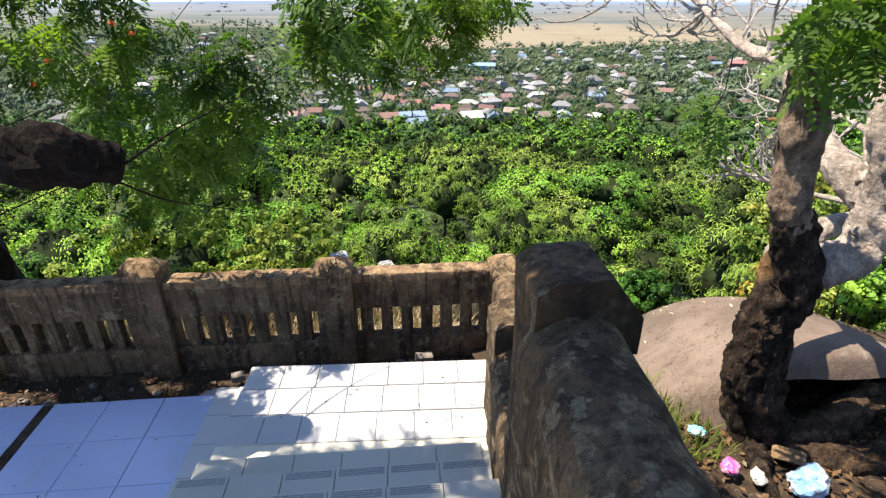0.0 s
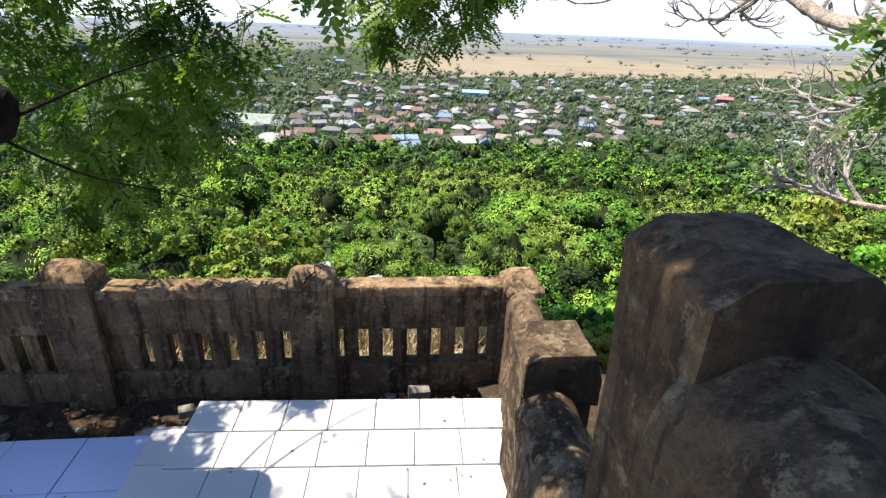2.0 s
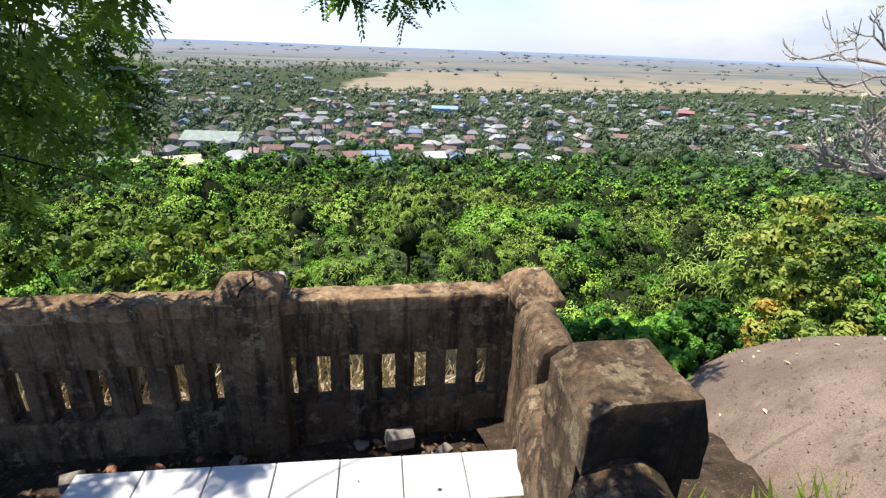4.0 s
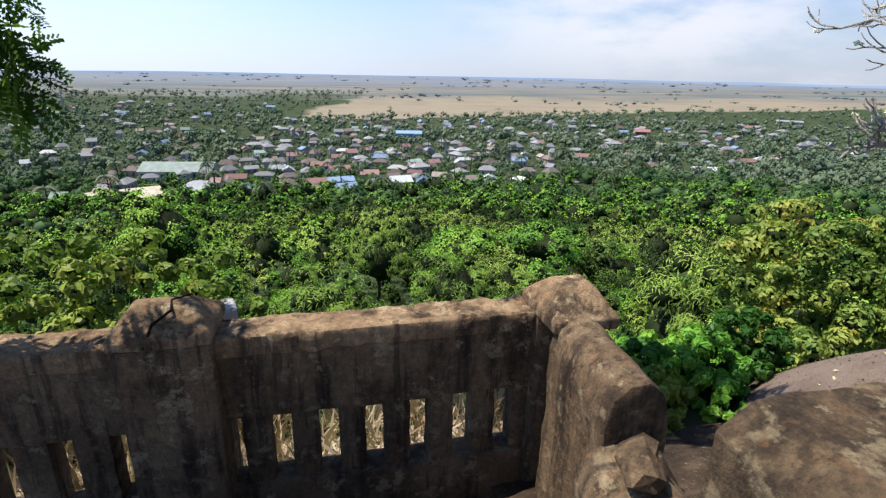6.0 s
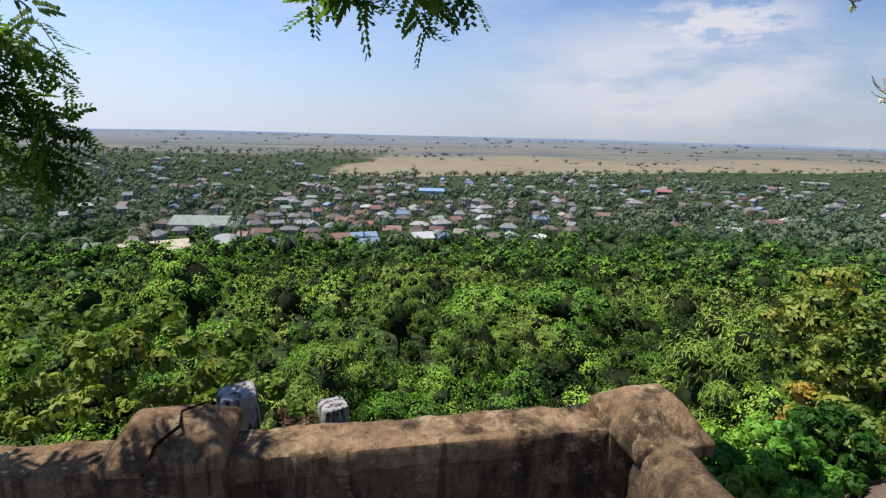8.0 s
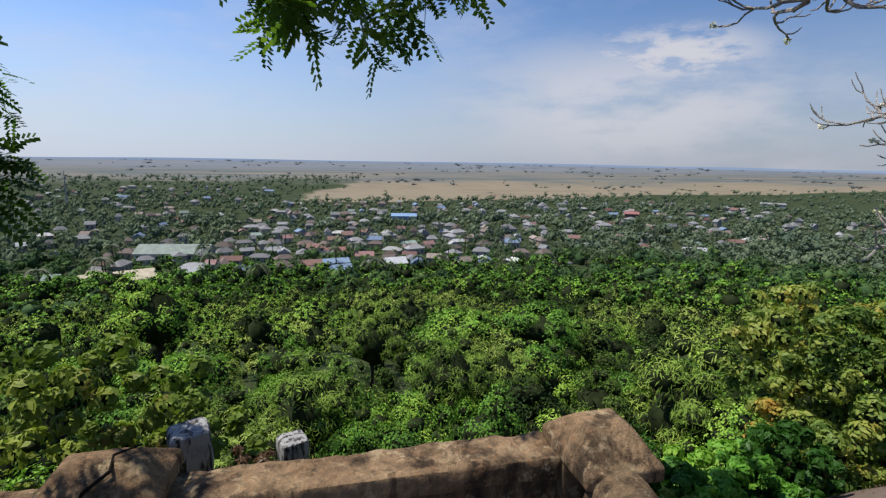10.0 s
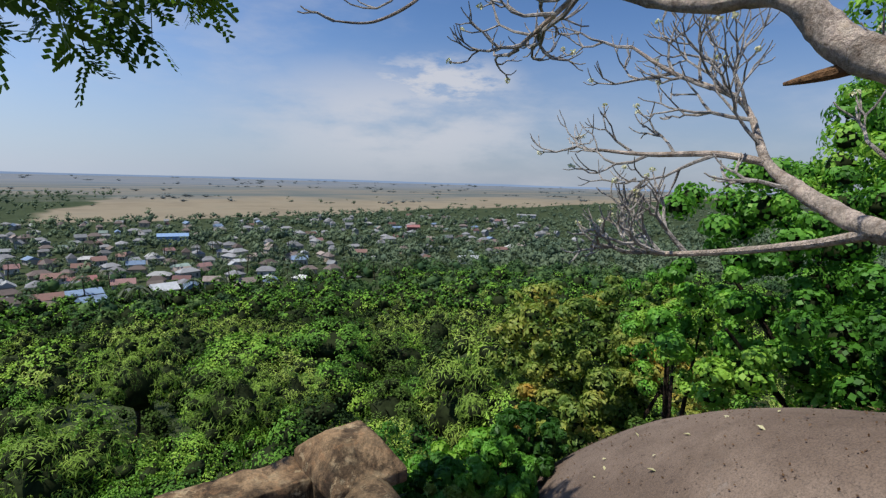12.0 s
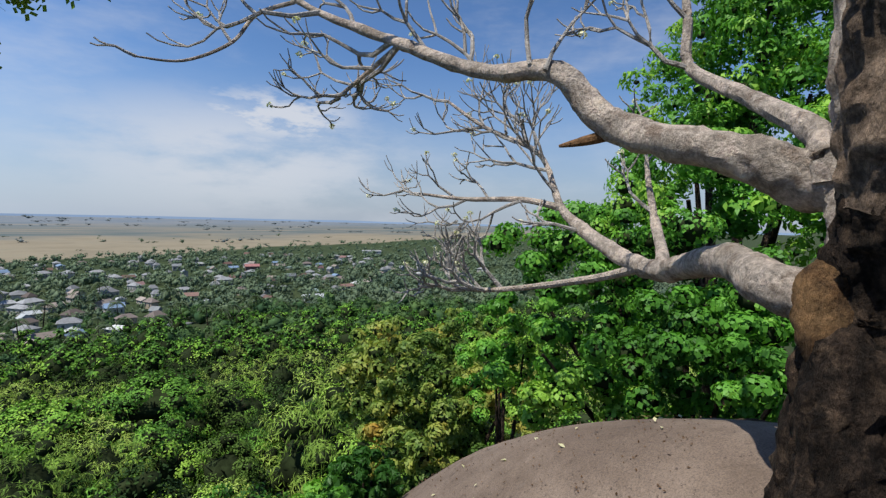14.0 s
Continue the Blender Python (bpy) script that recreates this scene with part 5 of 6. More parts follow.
limb("trunk", [(3.12, 2.99, -0.15), (3.05, 2.99, 0.12), (2.93, 2.98, 0.48), (2.84, 2.98, 0.78), (2.845, 2.98, 1.02), (2.885, 2.97, 1.22), (2.915, 2.97, 1.38), (2.84, 2.97, 1.6), (2.78, 2.97, 1.76)], [0.26, 0.20, 0.165, 0.155, 0.145, 0.135, 0.130, 0.118, 0.105], DARK_BARK, "dark furrowed twisted trunk", 12, 40, 0.35, 1, 0.045)
limb("stem", [(2.80, 2.97, 1.70), (2.765, 2.975, 1.80), (2.743, 2.98, 1.95), (2.70, 2.98, 2.2), (2.65, 2.97, 2.42), (2.62, 2.95, 2.6), (2.66, 2.88, 2.95), (2.60, 2.80, 3.5)], [0.108, 0.106, 0.103, 0.098, 0.092, 0.085, 0.065, 0.04], STEM_BARK, "flaking brown upper stem", 12, 30, 0.4, 1, 0.03)
limb("second_stem", [(3.14, 3.12, -0.1), (3.06, 3.10, 0.4), (3.0, 3.07, 0.85), (2.97, 3.05, 1.15), (2.93, 3.02, 1.40)], [0.17, 0.135, 0.115, 0.105, 0.09], DARK_BARK, "", 12, 28, 0.35, 7, 0.04)
limb("burl", [(2.90, 3.03, 1.16), (2.88, 3.06, 1.33), (2.89, 3.07, 1.43), (2.93, 3.04, 1.51)], [0.06, 0.095, 0.092, 0.05], bark_material("burl_bark", (0.13, 0.07, 0.035), (0.36, 0.22, 0.11), (0.06, 0.04, 0.03), 0.5, 0.3), "rusty swollen burl where a bough leaves", 8, 20, 0.5, 3, 0.02)
limb("limb", [(2.88, 2.97, 1.40), (3.02, 2.98, 1.43), (3.16, 2.97, 1.48), (3.27, 2.97, 1.58), (3.30, 2.98, 1.78), (3.26, 2.99, 2.05), (3.20, 3.01, 2.35), (3.22, 3.0, 2.9), (3.45, 2.9, 3.9)], [0.10, 0.11, 0.118, 0.126, 0.118, 0.105, 0.092, 0.075, 0.05], PALE_BARK, "thick pale sunlit limb", 12, 28, 0.35, 2, 0.03)
ROOT_BARK = bark_material("root_bark", (0.06, 0.042, 0.03), (0.22, 0.15, 0.10), (0.34, 0.22, 0.13), 0.5, 0.5)
limb("root", [(3.02, 2.92, 0.12), (3.32, 2.86, 0.22), (3.66, 2.98, 0.30), (4.05, 3.16, 0.26), (4.35, 3.25, 0.05)], [0.15, 0.125, 0.115, 0.10, 0.06], ROOT_BARK, "thick weathered root running over the ground", 10, 22, 0.5, 21, 0.035)
limb("root", [(3.0, 2.85, 0.10), (3.25, 2.68, 0.20), (3.62, 2.66, 0.24), (4.05, 2.85, 0.25), (4.4, 2.9, 0.12)], [0.12, 0.10, 0.09, 0.07, 0.04], ROOT_BARK, "thick weathered root running over the ground", 10, 20, 0.5, 23, 0.03)
limb("root", [(2.98, 2.88, 0.10), (2.86, 2.72, 0.22), (2.78, 2.55, 0.24), (2.80, 2.38, 0.16)], [0.11, 0.075, 0.05, 0.03], DARK_BARK, "", 8, 16, 0.4, 25, 0.02)
A = [(3.30, 2.98, 1.75), (3.34, 3.05, 1.78), (3.36, 3.14, 1.81), (3.34, 3.44, 1.93), (3.48, 3.95, 2.09), (3.48, 4.27, 2.40), (3.45, 4.73, 2.47), (3.42, 5.34, 2.73), (3.35, 6.05, 3.05), (3.2, 6.5, 3.35)]
limb("bough", A, [0.10, 0.105, 0.105, 0.090, 0.074, 0.064, 0.050, 0.034, 0.024, 0.012], PALE_BARK, "long pale crooked bough", 12, 18, 0.55, 4)
B = [(2.92, 3.08, 1.40), (3.05, 3.24, 1.42), (3.5, 3.46, 1.47), (4.3, 3.96, 1.33), (4.7, 4.49, 1.51), (4.88, 4.82, 1.73), (5.0, 5.0, 2.05)]
limb("bough", B, [0.09, 0.085, 0.075, 0.068, 0.052, 0.036, 0.022], PALE_BARK, "low pale bough reaching over the boulder", 12, 18, 0.5, 5)
limb("bough", [(4.35, 4.02, 1.34), (4.6, 4.4, 1.22), (4.75, 4.9, 1.10), (4.75, 5.34, 1.02), (4.8, 5.7, 0.98)], [0.035, 0.03, 0.026, 0.022, 0.012], PALE_BARK, "", 6, 9, 0.25, 6)
limb("bough", [(4.15, 3.86, 1.35), (4.4, 3.92, 1.45), (4.62, 4.02, 1.62), (4.7, 4.1, 1.9), (4.8, 4.15, 2.1)], [0.045, 0.04, 0.032, 0.02, 0.010], PALE_BARK, "", 6, 10, 0.35, 8)
limb("bough", [(4.88, 4.82, 1.73), (4.92, 5.2, 1.80), (4.8, 5.7, 1.80), (4.7, 6.1, 1.84)], [0.03, 0.026, 0.02, 0.012], PALE_BARK, "", 6, 9, 0.2, 9)
limb("bough", [(5.0, 5.0, 2.05), (5.1, 5.2, 2.25), (4.9, 5.6, 2.45), (4.75, 5.9, 2.68)], [0.022, 0.024, 0.018, 0.012], PALE_BARK, "", 6, 9, 0.2, 10)
C = [(3.29, 3.08, 1.80), (3.30, 3.10, 1.90), (3.5, 3.15, 2.02), (4.0, 3.45, 2.29), (4.3, 3.79, 2.56), (4.32, 3.82, 2.85), (4.5, 3.9, 3.2)]
limb("bough", C, [0.07, 0.062, 0.055, 0.045, 0.035, 0.028, 0.014], PALE_BARK, "", 7, 10, 0.3, 11)
limb("bough", [(3.42, 5.34, 2.70), (3.5, 5.7, 2.6), (3.54, 6.1, 2.45)], [0.02, 0.016, 0.011], PALE_BARK, "", 6, 8, 0.2, 13)
limb("bough", [(3.25, 6.15, 3.1), (3.05, 6.3, 2.98), (2.9, 6.36, 2.76), (2.65, 6.5, 2.60), (2.39, 6.57, 2.57)], [0.016, 0.014, 0.012, 0.010, 0.006], PALE_BARK, "", 6, 8, 0.2, 14)
limb("snag", [(3.52, 3.96, 2.07), (3.45, 4.10, 2.03), (3.43, 4.22, 2.01)], [0.036, 0.026, 0.008], bark_material("torn_wood", (0.20, 0.11, 0.055), (0.32, 0.18, 0.09), (0.15, 0.09, 0.05), 0.4), "torn orange broken snag", 5, 8, 0.3, 12)

rnd = random.Random(5)
tips = []


def sprout(p, way, length, radius, depth):
    """A stubby forking twig that turns up at its ends."""
    way = way.normalized()
    bend = Vector((rnd.uniform(-1, 1), rnd.uniform(-1, 1), rnd.uniform(-0.7, 1.0)))
    p1 = p + way * length * 0.5
    w2 = (way + bend * 0.38 + Vector((0, 0, 0.16))).normalized()
    p2 = p1 + w2 * length * 0.5
    tube(twig_bm, [p, p1, p2], [radius, radius * 0.86, radius * 0.72], 6 if radius > 0.009 else 5)
    if depth == 0:
        w3 = (w2 + Vector((0, 0, 0.4))).normalized()
        tube(twig_bm, [p2, p2 + w3 * length * 0.4], [radius * 0.72, radius * 0.62], 5)
        tips.append(p2 + w3 * length * 0.4)
        return
    n = rnd.choice((2, 2, 3))
    for _ in range(n):
        spin = Vector((rnd.gauss(0, 1), rnd.gauss(0, 1), rnd.gauss(0, 0.8)))
        spin -= w2 * spin.dot(w2)
        sprout(p2, w2 + spin.normalized() * rnd.uniform(0.5, 0.95), length * rnd.uniform(0.66, 0.86), radius * 0.72, depth - 1)


for p, w, l, r, d in (
        ((3.2, 6.5, 3.35), (-0.2, 0.6, 0.5), 0.34, 0.011, 3), ((3.35, 6.0, 3.03), (-0.9, 0.7, -0.3), 0.40, 0.013, 3), ((3.42, 5.4, 2.74), (0.1, 0.9, -0.25), 0.36, 0.014, 3), ((3.42, 5.34, 2.70), (0.15, 0.8, -0.5), 0.42, 0.014, 3),
        ((3.44, 5.1, 2.62), (-0.1, 0.5, 0.7), 0.26, 0.010, 2), ((3.44, 4.8, 2.5), (0.5, 0.2, 0.8), 0.28, 0.011, 2), ((3.42, 4.4, 2.45), (0.1, 0.2, 0.9), 0.26, 0.010, 2), ((3.4, 4.3, 2.4), (0.4, -0.1, 0.8), 0.24, 0.009, 2),
        ((3.45, 4.7, 2.45), (0.5, 0.7, 0.5), 0.3, 0.011, 2), ((3.38, 5.7, 2.9), (0.3, 0.5, 0.6), 0.26, 0.011, 2), ((3.3, 6.2, 3.15), (-0.8, 0.3, 0.2), 0.3, 0.010, 3),
        ((3.54, 6.0, 2.48), (0.0, 0.7, -0.15), 0.20, 0.010, 3), ((3.5, 5.75, 2.58), (0.5, 0.7, -0.3), 0.22, 0.010, 3), ((3.48, 5.6, 2.62), (-0.6, 0.7, 0.0), 0.22, 0.010, 3), ((3.52, 5.9, 2.5), (-0.5, 0.6, -0.2), 0.20, 0.010, 3),
        ((2.39, 6.57, 2.57), (-0.6, 0.2, 0.2), 0.12, 0.007, 1), ((2.9, 6.36, 2.76), (-0.2, 0.4, 0.6), 0.18, 0.008, 2), ((3.05, 6.3, 2.98), (-0.3, 0.5, 0.5), 0.2, 0.009, 2),
        ((4.95, 5.3, 2.3), (-0.4, 0.7, 0.3), 0.24, 0.010, 3), ((5.1, 5.3, 2.3), (0.2, 0.6, 0.7), 0.24, 0.010, 3), ((4.9, 5.9, 1.82), (-0.2, 0.6, 0.4), 0.2, 0.009, 3), ((4.95, 5.9, 1.6), (0.0, 0.7, -0.3), 0.2, 0.009, 3),
        ((4.7, 6.1, 1.84), (-0.2, 0.9, 0.05), 0.26, 0.010, 3), ((4.92, 5.2, 1.8), (-0.3, 0.8, -0.35), 0.30, 0.011, 3), ((4.8, 5.7, 1.8), (-0.3, 0.6, -0.35), 0.28, 0.010, 3), ((4.85, 5.5, 1.8), (0.0, 0.5, 0.7), 0.22, 0.009, 2),
        ((4.75, 5.9, 2.68), (-0.2, 0.7, 0.1), 0.26, 0.010, 3), ((4.9, 5.6, 2.45), (-0.3, 0.9, -0.1), 0.28, 0.010, 3), ((5.05, 5.15, 2.2), (0.2, 0.2, 0.9), 0.26, 0.010, 3), ((4.95, 5.4, 2.38), (0.3, 0.3, 0.8), 0.25, 0.010, 3), ((5.0, 5.0, 2.05), (-0.3, 0.8, 0.15), 0.30, 0.011, 3),
        ((4.8, 5.6, 1.0), (-0.5, 0.6, 0.5), 0.27, 0.015, 3), ((4.78, 5.3, 1.03), (-0.4, 0.5, 0.7), 0.25, 0.015, 3), ((4.8, 5.7, 0.98), (-0.6, 0.5, 0.0), 0.27, 0.015, 3), ((4.77, 5.45, 1.0), (-0.7, 0.5, 0.2), 0.27, 0.015, 3), ((4.8, 5.7, 0.98), (-0.1, 0.8, 0.25), 0.20, 0.011, 3), ((4.78, 5.5, 1.0), (-0.2, 0.6, 0.6), 0.20, 0.011, 3), ((4.76, 5.4, 1.02), (0.1, 0.7, -0.1), 0.18, 0.010, 3), ((4.8, 5.65, 0.98), (0.2, 0.9, 0.1), 0.18, 0.010, 3),
        ((5.05, 5.15, 2.22), (-0.5, 0.6, 0.6), 0.30, 0.010, 3), ((5.0, 5.05, 2.12), (-0.3, 0.2, 1.0), 0.30, 0.010, 3), ((5.1, 5.25, 2.28), (0.1, 0.4, 0.9), 0.30, 0.010, 3), ((4.92, 4.9, 1.86), (-0.4, 0.5, 0.7), 0.30, 0.010, 3), ((4.9, 5.6, 2.45), (0.0, 0.4, 0.8), 0.26, 0.009, 3),
        ((4.8, 4.15, 2.1), (0.0, 0.3, 0.8), 0.20, 0.009, 2), ((4.7, 4.1, 1.9), (0.4, 0.2, 0.5), 0.22, 0.010, 2), ((4.65, 4.05, 1.7), (-0.1, 0.5, 0.4), 0.22, 0.010, 2), ((4.75, 4.55, 1.55), (-0.2, 0.7, 0.1), 0.26, 0.012, 2),
        ((4.32, 3.82, 2.85), (-0.2, 0.5, 0.6), 0.26, 0.011, 3), ((4.3, 3.79, 2.56), (-0.1, 0.9, 0.35), 0.30, 0.012, 3), ((4.5, 3.9, 3.2), (0.1, 0.3, 0.9), 0.25, 0.010, 3), ((3.45, 2.9, 3.9), (0.3, 0.2, 0.9), 0.4, 0.02, 3), ((2.6, 2.8, 3.5), (-0.3, 0.2, 0.9), 0.4, 0.02, 3)):
    twig_bm = bmesh.new()
    sprout(Vector(p) - BASE, Vector(w), l * 0.98, r * 1.5, d)
    part("twig", twig_bm, TWIG_BARK, tree, "bare forked pale twig")
FLOWER = leaf_material("pale_flower", [(0.5, 0.46, 0.25), (0.62, 0.58, 0.38), (0.7, 0.68, 0.5)], share=0.3)
g = np.random.default_rng(9)
for p in tips[::9]:
    ob = new("flower", mesh_of("flower", *clump_leaves(g, np.array([tuple(p)]), np.full(1, 0.028), 16, 0.03, 0.6), FLOWER))
    ob.parent = tree


# ---- the shade tree whose boughs hang over the parapet ----
shade = thing("shade_tree", (-4.1, 6.0, -1.4), "overhanging shade tree with ferny leaves and thick sawn limb", "tree")
ORIGIN = Vector((-4.1, 6.0, -1.4))


def bough(name, points, radii, label="", sides=12, knob=0.35, seed=0.0):
    bm = bmesh.new()
    line, rad = smooth_line([Vector(p) - ORIGIN for p in points], radii, 8)
    tube(bm, line, rad, sides, knob, seed)
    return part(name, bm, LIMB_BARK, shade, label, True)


bough("trunk", [(-4.1, 6.0, -1.6), (-4.0, 5.9, 0.0), (-3.8, 5.6, 1.2), (-3.7, 5.5, 2.4), (-3.5, 5.5, 4.0)], [0.5, 0.42, 0.38, 0.3, 0.2], "", 18, 0.4, 1)
bough("sawn_limb", [(-3.8, 5.6, 1.3), (-2.9, 4.6, 1.75), (-2.1, 3.95, 1.98), (-1.55, 3.68, 2.02), (-1.15, 3.68, 1.96), (-0.97, 3.72, 1.90)], [0.30, 0.26, 0.22, 0.175, 0.15, 0.085], "thick dark sawn-off limb", 24, 0.95, 2)
BOUGHS = [
    [(-3.7, 5.5, 2.2), (-2.4, 5.2, 3.0), (-1.2, 4.8, 3.3), (0.0, 4.5, 3.2), (1.0, 4.4, 3.0), (1.6, 4.3, 2.9)], [(-3.5, 5.5, 3.4), (-2.2, 6.0, 3.6), (-0.8, 6.1, 3.4), (0.5, 6.0, 3.0), (1.3, 6.0, 2.7)],
    [(-2.1, 3.95, 2.05), (-1.8, 4.1, 2.5), (-1.6, 4.3, 2.9), (-1.2, 4.2, 3.2), (-0.5, 3.9, 3.2), (0.4, 3.4, 3.0)], [(-1.2, 3.68, 1.95), (-0.9, 3.95, 1.62), (-0.6, 4.25, 1.42), (-0.35, 4.5, 1.25)],
    [(-3.8, 5.7, 1.4), (-2.8, 6.3, 1.8), (-1.9, 6.6, 1.9), (-1.2, 6.7, 1.8)], [(-3.9, 5.9, 0.6), (-3.0, 6.6, 0.9), (-2.4, 6.7, 0.9), (-1.9, 6.7, 0.7)], [(-1.0, 3.75, 1.9), (-0.75, 4.1, 2.05), (-0.4, 4.4, 2.2), (0.1, 4.6, 2.5)],
    [(-3.6, 5.5, 3.2), (-2.6, 3.8, 4.4), (-1.2, 3.0, 4.9), (-0.2, 2.4, 5.1), (0.6, 1.9, 5.3)], [(-3.5, 5.5, 3.0), (-3.9, 4.6, 3.7), (-4.2, 3.8, 3.9), (-4.2, 3.0, 3.9)],
    [(-1.2, 4.2, 3.2), (0.2, 3.6, 3.7), (1.4, 3.0, 3.5), (2.2, 2.75, 3.05), (2.45, 2.7, 2.85)]]
for k, pts in enumerate(BOUGHS):
    n = len(pts)
    r0 = 0.016 if k in (0, 1) else 0.004 if k in (2, 9) else 0.009
    bough("bough", pts, [r0 * (1 - 0.82 * i / (n - 1)) for i in range(n)], "", 8, 0.25, k)


def spray(seed):
    """A hanging twig with ferny leaves, each two rows of small leaflets; it hangs down from the origin."""
    r = np.random.default_rng(seed)
    vs = []
    for k in range(12):
        s = k / 11
        root = np.array([0.06 * math.sin(4 * s + seed), 0.06 * math.cos(3 * s + seed), -0.24 * s])
        a = 2.4 * k + r.uniform(-0.5, 0.5)
        out = np.array([math.cos(a), math.sin(a), 0.1 - 0.9 * s + r.uniform(-0.4, 0.3)])
        out /= np.linalg.norm(out)
        side = np.cross(out, [0, 0, 1.0])
        side /= np.linalg.norm(side)
        side = side * math.cos(0.5) + np.cross(side, out) * math.sin(0.5) * r.choice([-1, 1])
        length = r.uniform(0.10, 0.16)
        for i in range(7):
            u = (i + 1) / 7.3
            p = root + out * length * u + np.array([0, 0, -0.05 * u * u])
            for w in (-1, 1):
                tip = p + side * w * 0.048 * (1.15 - 0.5 * u) + out * 0.016 + np.array([0, 0, r.uniform(-0.016, 0.004)])
                mid, wide = (p + tip) / 2, out * 0.0145
                vs.append([p, mid + wide, tip, mid - wide])
    v = np.array(vs).reshape(-1, 3)
    return v, np.arange(len(v)).reshape(-1, 4)


SPRAYS = [spray(k) for k in range(5)]
# Masses higher than 3.6 are added out of view, to shade stairs and floor.
MASSES = [  # centre, half size, how many
    ((-1.58, 4.82, 2.54), (1.05, 0.30, 0.70), 52), ((-0.98, 4.82, 1.62), (0.52, 0.24, 0.42), 26), ((-0.52, 4.75, 2.28), (0.36, 0.22, 0.30), 24), ((-2.1, 3.85, 2.8), (0.4, 0.2, 0.2), 18), ((-1.95, 3.25, 5.0), (1.1, 0.55, 0.4), 230), ((0.50, 3.15, 2.80), (0.30, 0.2, 0.22), 16),
    ((0.83, 5.95, 2.76), (0.85, 0.5, 0.33), 56), ((1.28, 5.75, 2.98), (0.56, 0.45, 0.3), 36), ((0.75, 6.05, 2.38), (0.55, 0.25, 0.22), 13), ((-1.9, 6.3, 1.75), (0.9, 0.5, 0.75), 60), ((-2.5, 6.5, 0.8), (0.8, 0.4, 0.45), 30),
    ((-1.15, 6.55, 1.75), (0.3, 0.25, 0.42), 18), ((-2.3, 4.5, 2.6), (0.8, 0.4, 0.7), 22), ((2.45, 2.70, 2.80), (0.30, 0.13, 0.13), 14), ((2.18, 2.86, 2.46), (0.05, 0.05, 0.04), 2), ((-2.4, 4.5, 3.3), (1.0, 0.5, 0.5), 18), ((-3.2, 4.5, 3.4), (1.2, 1.3, 0.8), 44), ((-0.1, 2.3, 4.9), (1.0, 0.9, 0.5), 170), ((-3.9, 3.95, 3.7), (1.7, 1.1, 0.5), 560), ((0.6, 1.9, 5.3), (1.0, 0.8, 0.4), 190)]
rnd = random.Random(77)
vs, fs, base, stem = [], [], 0, bmesh.new()
for (cx, cy, cz), (hx, hy, hz), count in MASSES:
    for _ in range(count if cz > 3.6 else int(count * (0.5 if cy < 2 else 0.78))):
        while True:
            o = Vector((rnd.uniform(-1, 1), rnd.uniform(-1, 1), rnd.uniform(-1, 1)))
            if o.length < 1:
                break
        p = Vector((cx + o.x * hx, cy + o.y * hy, cz + o.z * hz)) - ORIGIN
        v, f = SPRAYS[rnd.randrange(5)]
        m = np.array(Euler((rnd.uniform(-0.6, 0.6), rnd.uniform(-0.6, 0.6), rnd.uniform(0, 6.28))).to_matrix()) * rnd.uniform(0.8, 1.25)
        vs.append(v @ m.T + np.array(p))
        fs.append(f + base)
        base += len(v)
        up = Vector((m[0, 2], m[1, 2], m[2, 2]))
        top = p + up * 0.12 + Vector((rnd.uniform(-0.1, 0.1), rnd.uniform(-0.1, 0.1), 0.04))
        tube(stem, [p - up * 0.24, p, top], [0.0018, 0.003, 0.004], 3)
tagged(part("twig", stem, LIMB_BARK, shade), kind="stuff")
ob = new("crown", mesh_of("crown", np.concatenate(vs), np.concatenate(fs), CANOPY))
ob.parent = shade
tagged(ob, "hanging sprays of small ferny leaflets")
RED = leaf_material("red_flower", [(0.5, 0.06, 0.02), (0.6, 0.1, 0.03)], share=0.3)
g = np.random.default_rng(15)
for p in ((-1.0, 4.1, 2.68), (-0.92, 4.15, 2.62), (-1.25, 3.8, 2.5), (-1.5, 4.0, 2.35)):
    ob = new("flower", mesh_of("flower", *clump_leaves(g, np.array([p]) - np.array(ORIGIN), np.full(1, 0.02), 12, 0.022, 0.6), RED))
    ob.parent = shade


# ---- litter and rubble ----
def bag(name, at, size, colour, seed, label, category, turn=0):
    """A crumpled bag or packet."""
    k = Mat(name + "_film", 0.35, 0.5)
    w = k.noise(9, 4, 0.6)
    k.colour(k.mix(k.span(w, 0.45, 0.55), colour[0], colour[1]))
    k.bump(k.noise(26, 4, 0.6), 0.5, 0.02)
    bm = bmesh.new()
    bmesh.ops.create_icosphere(bm, subdivisions=4, radius=0.5)
    for v in bm.verts:
        p = v.co * 3 + Vector((seed, 0, seed * 2))
        v.co *= 0.8 + 0.3 * noise.noise(p) + 0.16 * abs(noise.noise(p * 2.6)) + 0.07 * noise.noise(p * 6)
        v.co = Vector((v.co.x * size[0], v.co.y * size[1], max(v.co.z, -0.3) * size[2]))
    o = part(name, bm, k.m, None, label, True)
    o.matrix_basis = pose(*at, 0, 0, turn)
    return tagged(o, category=category)


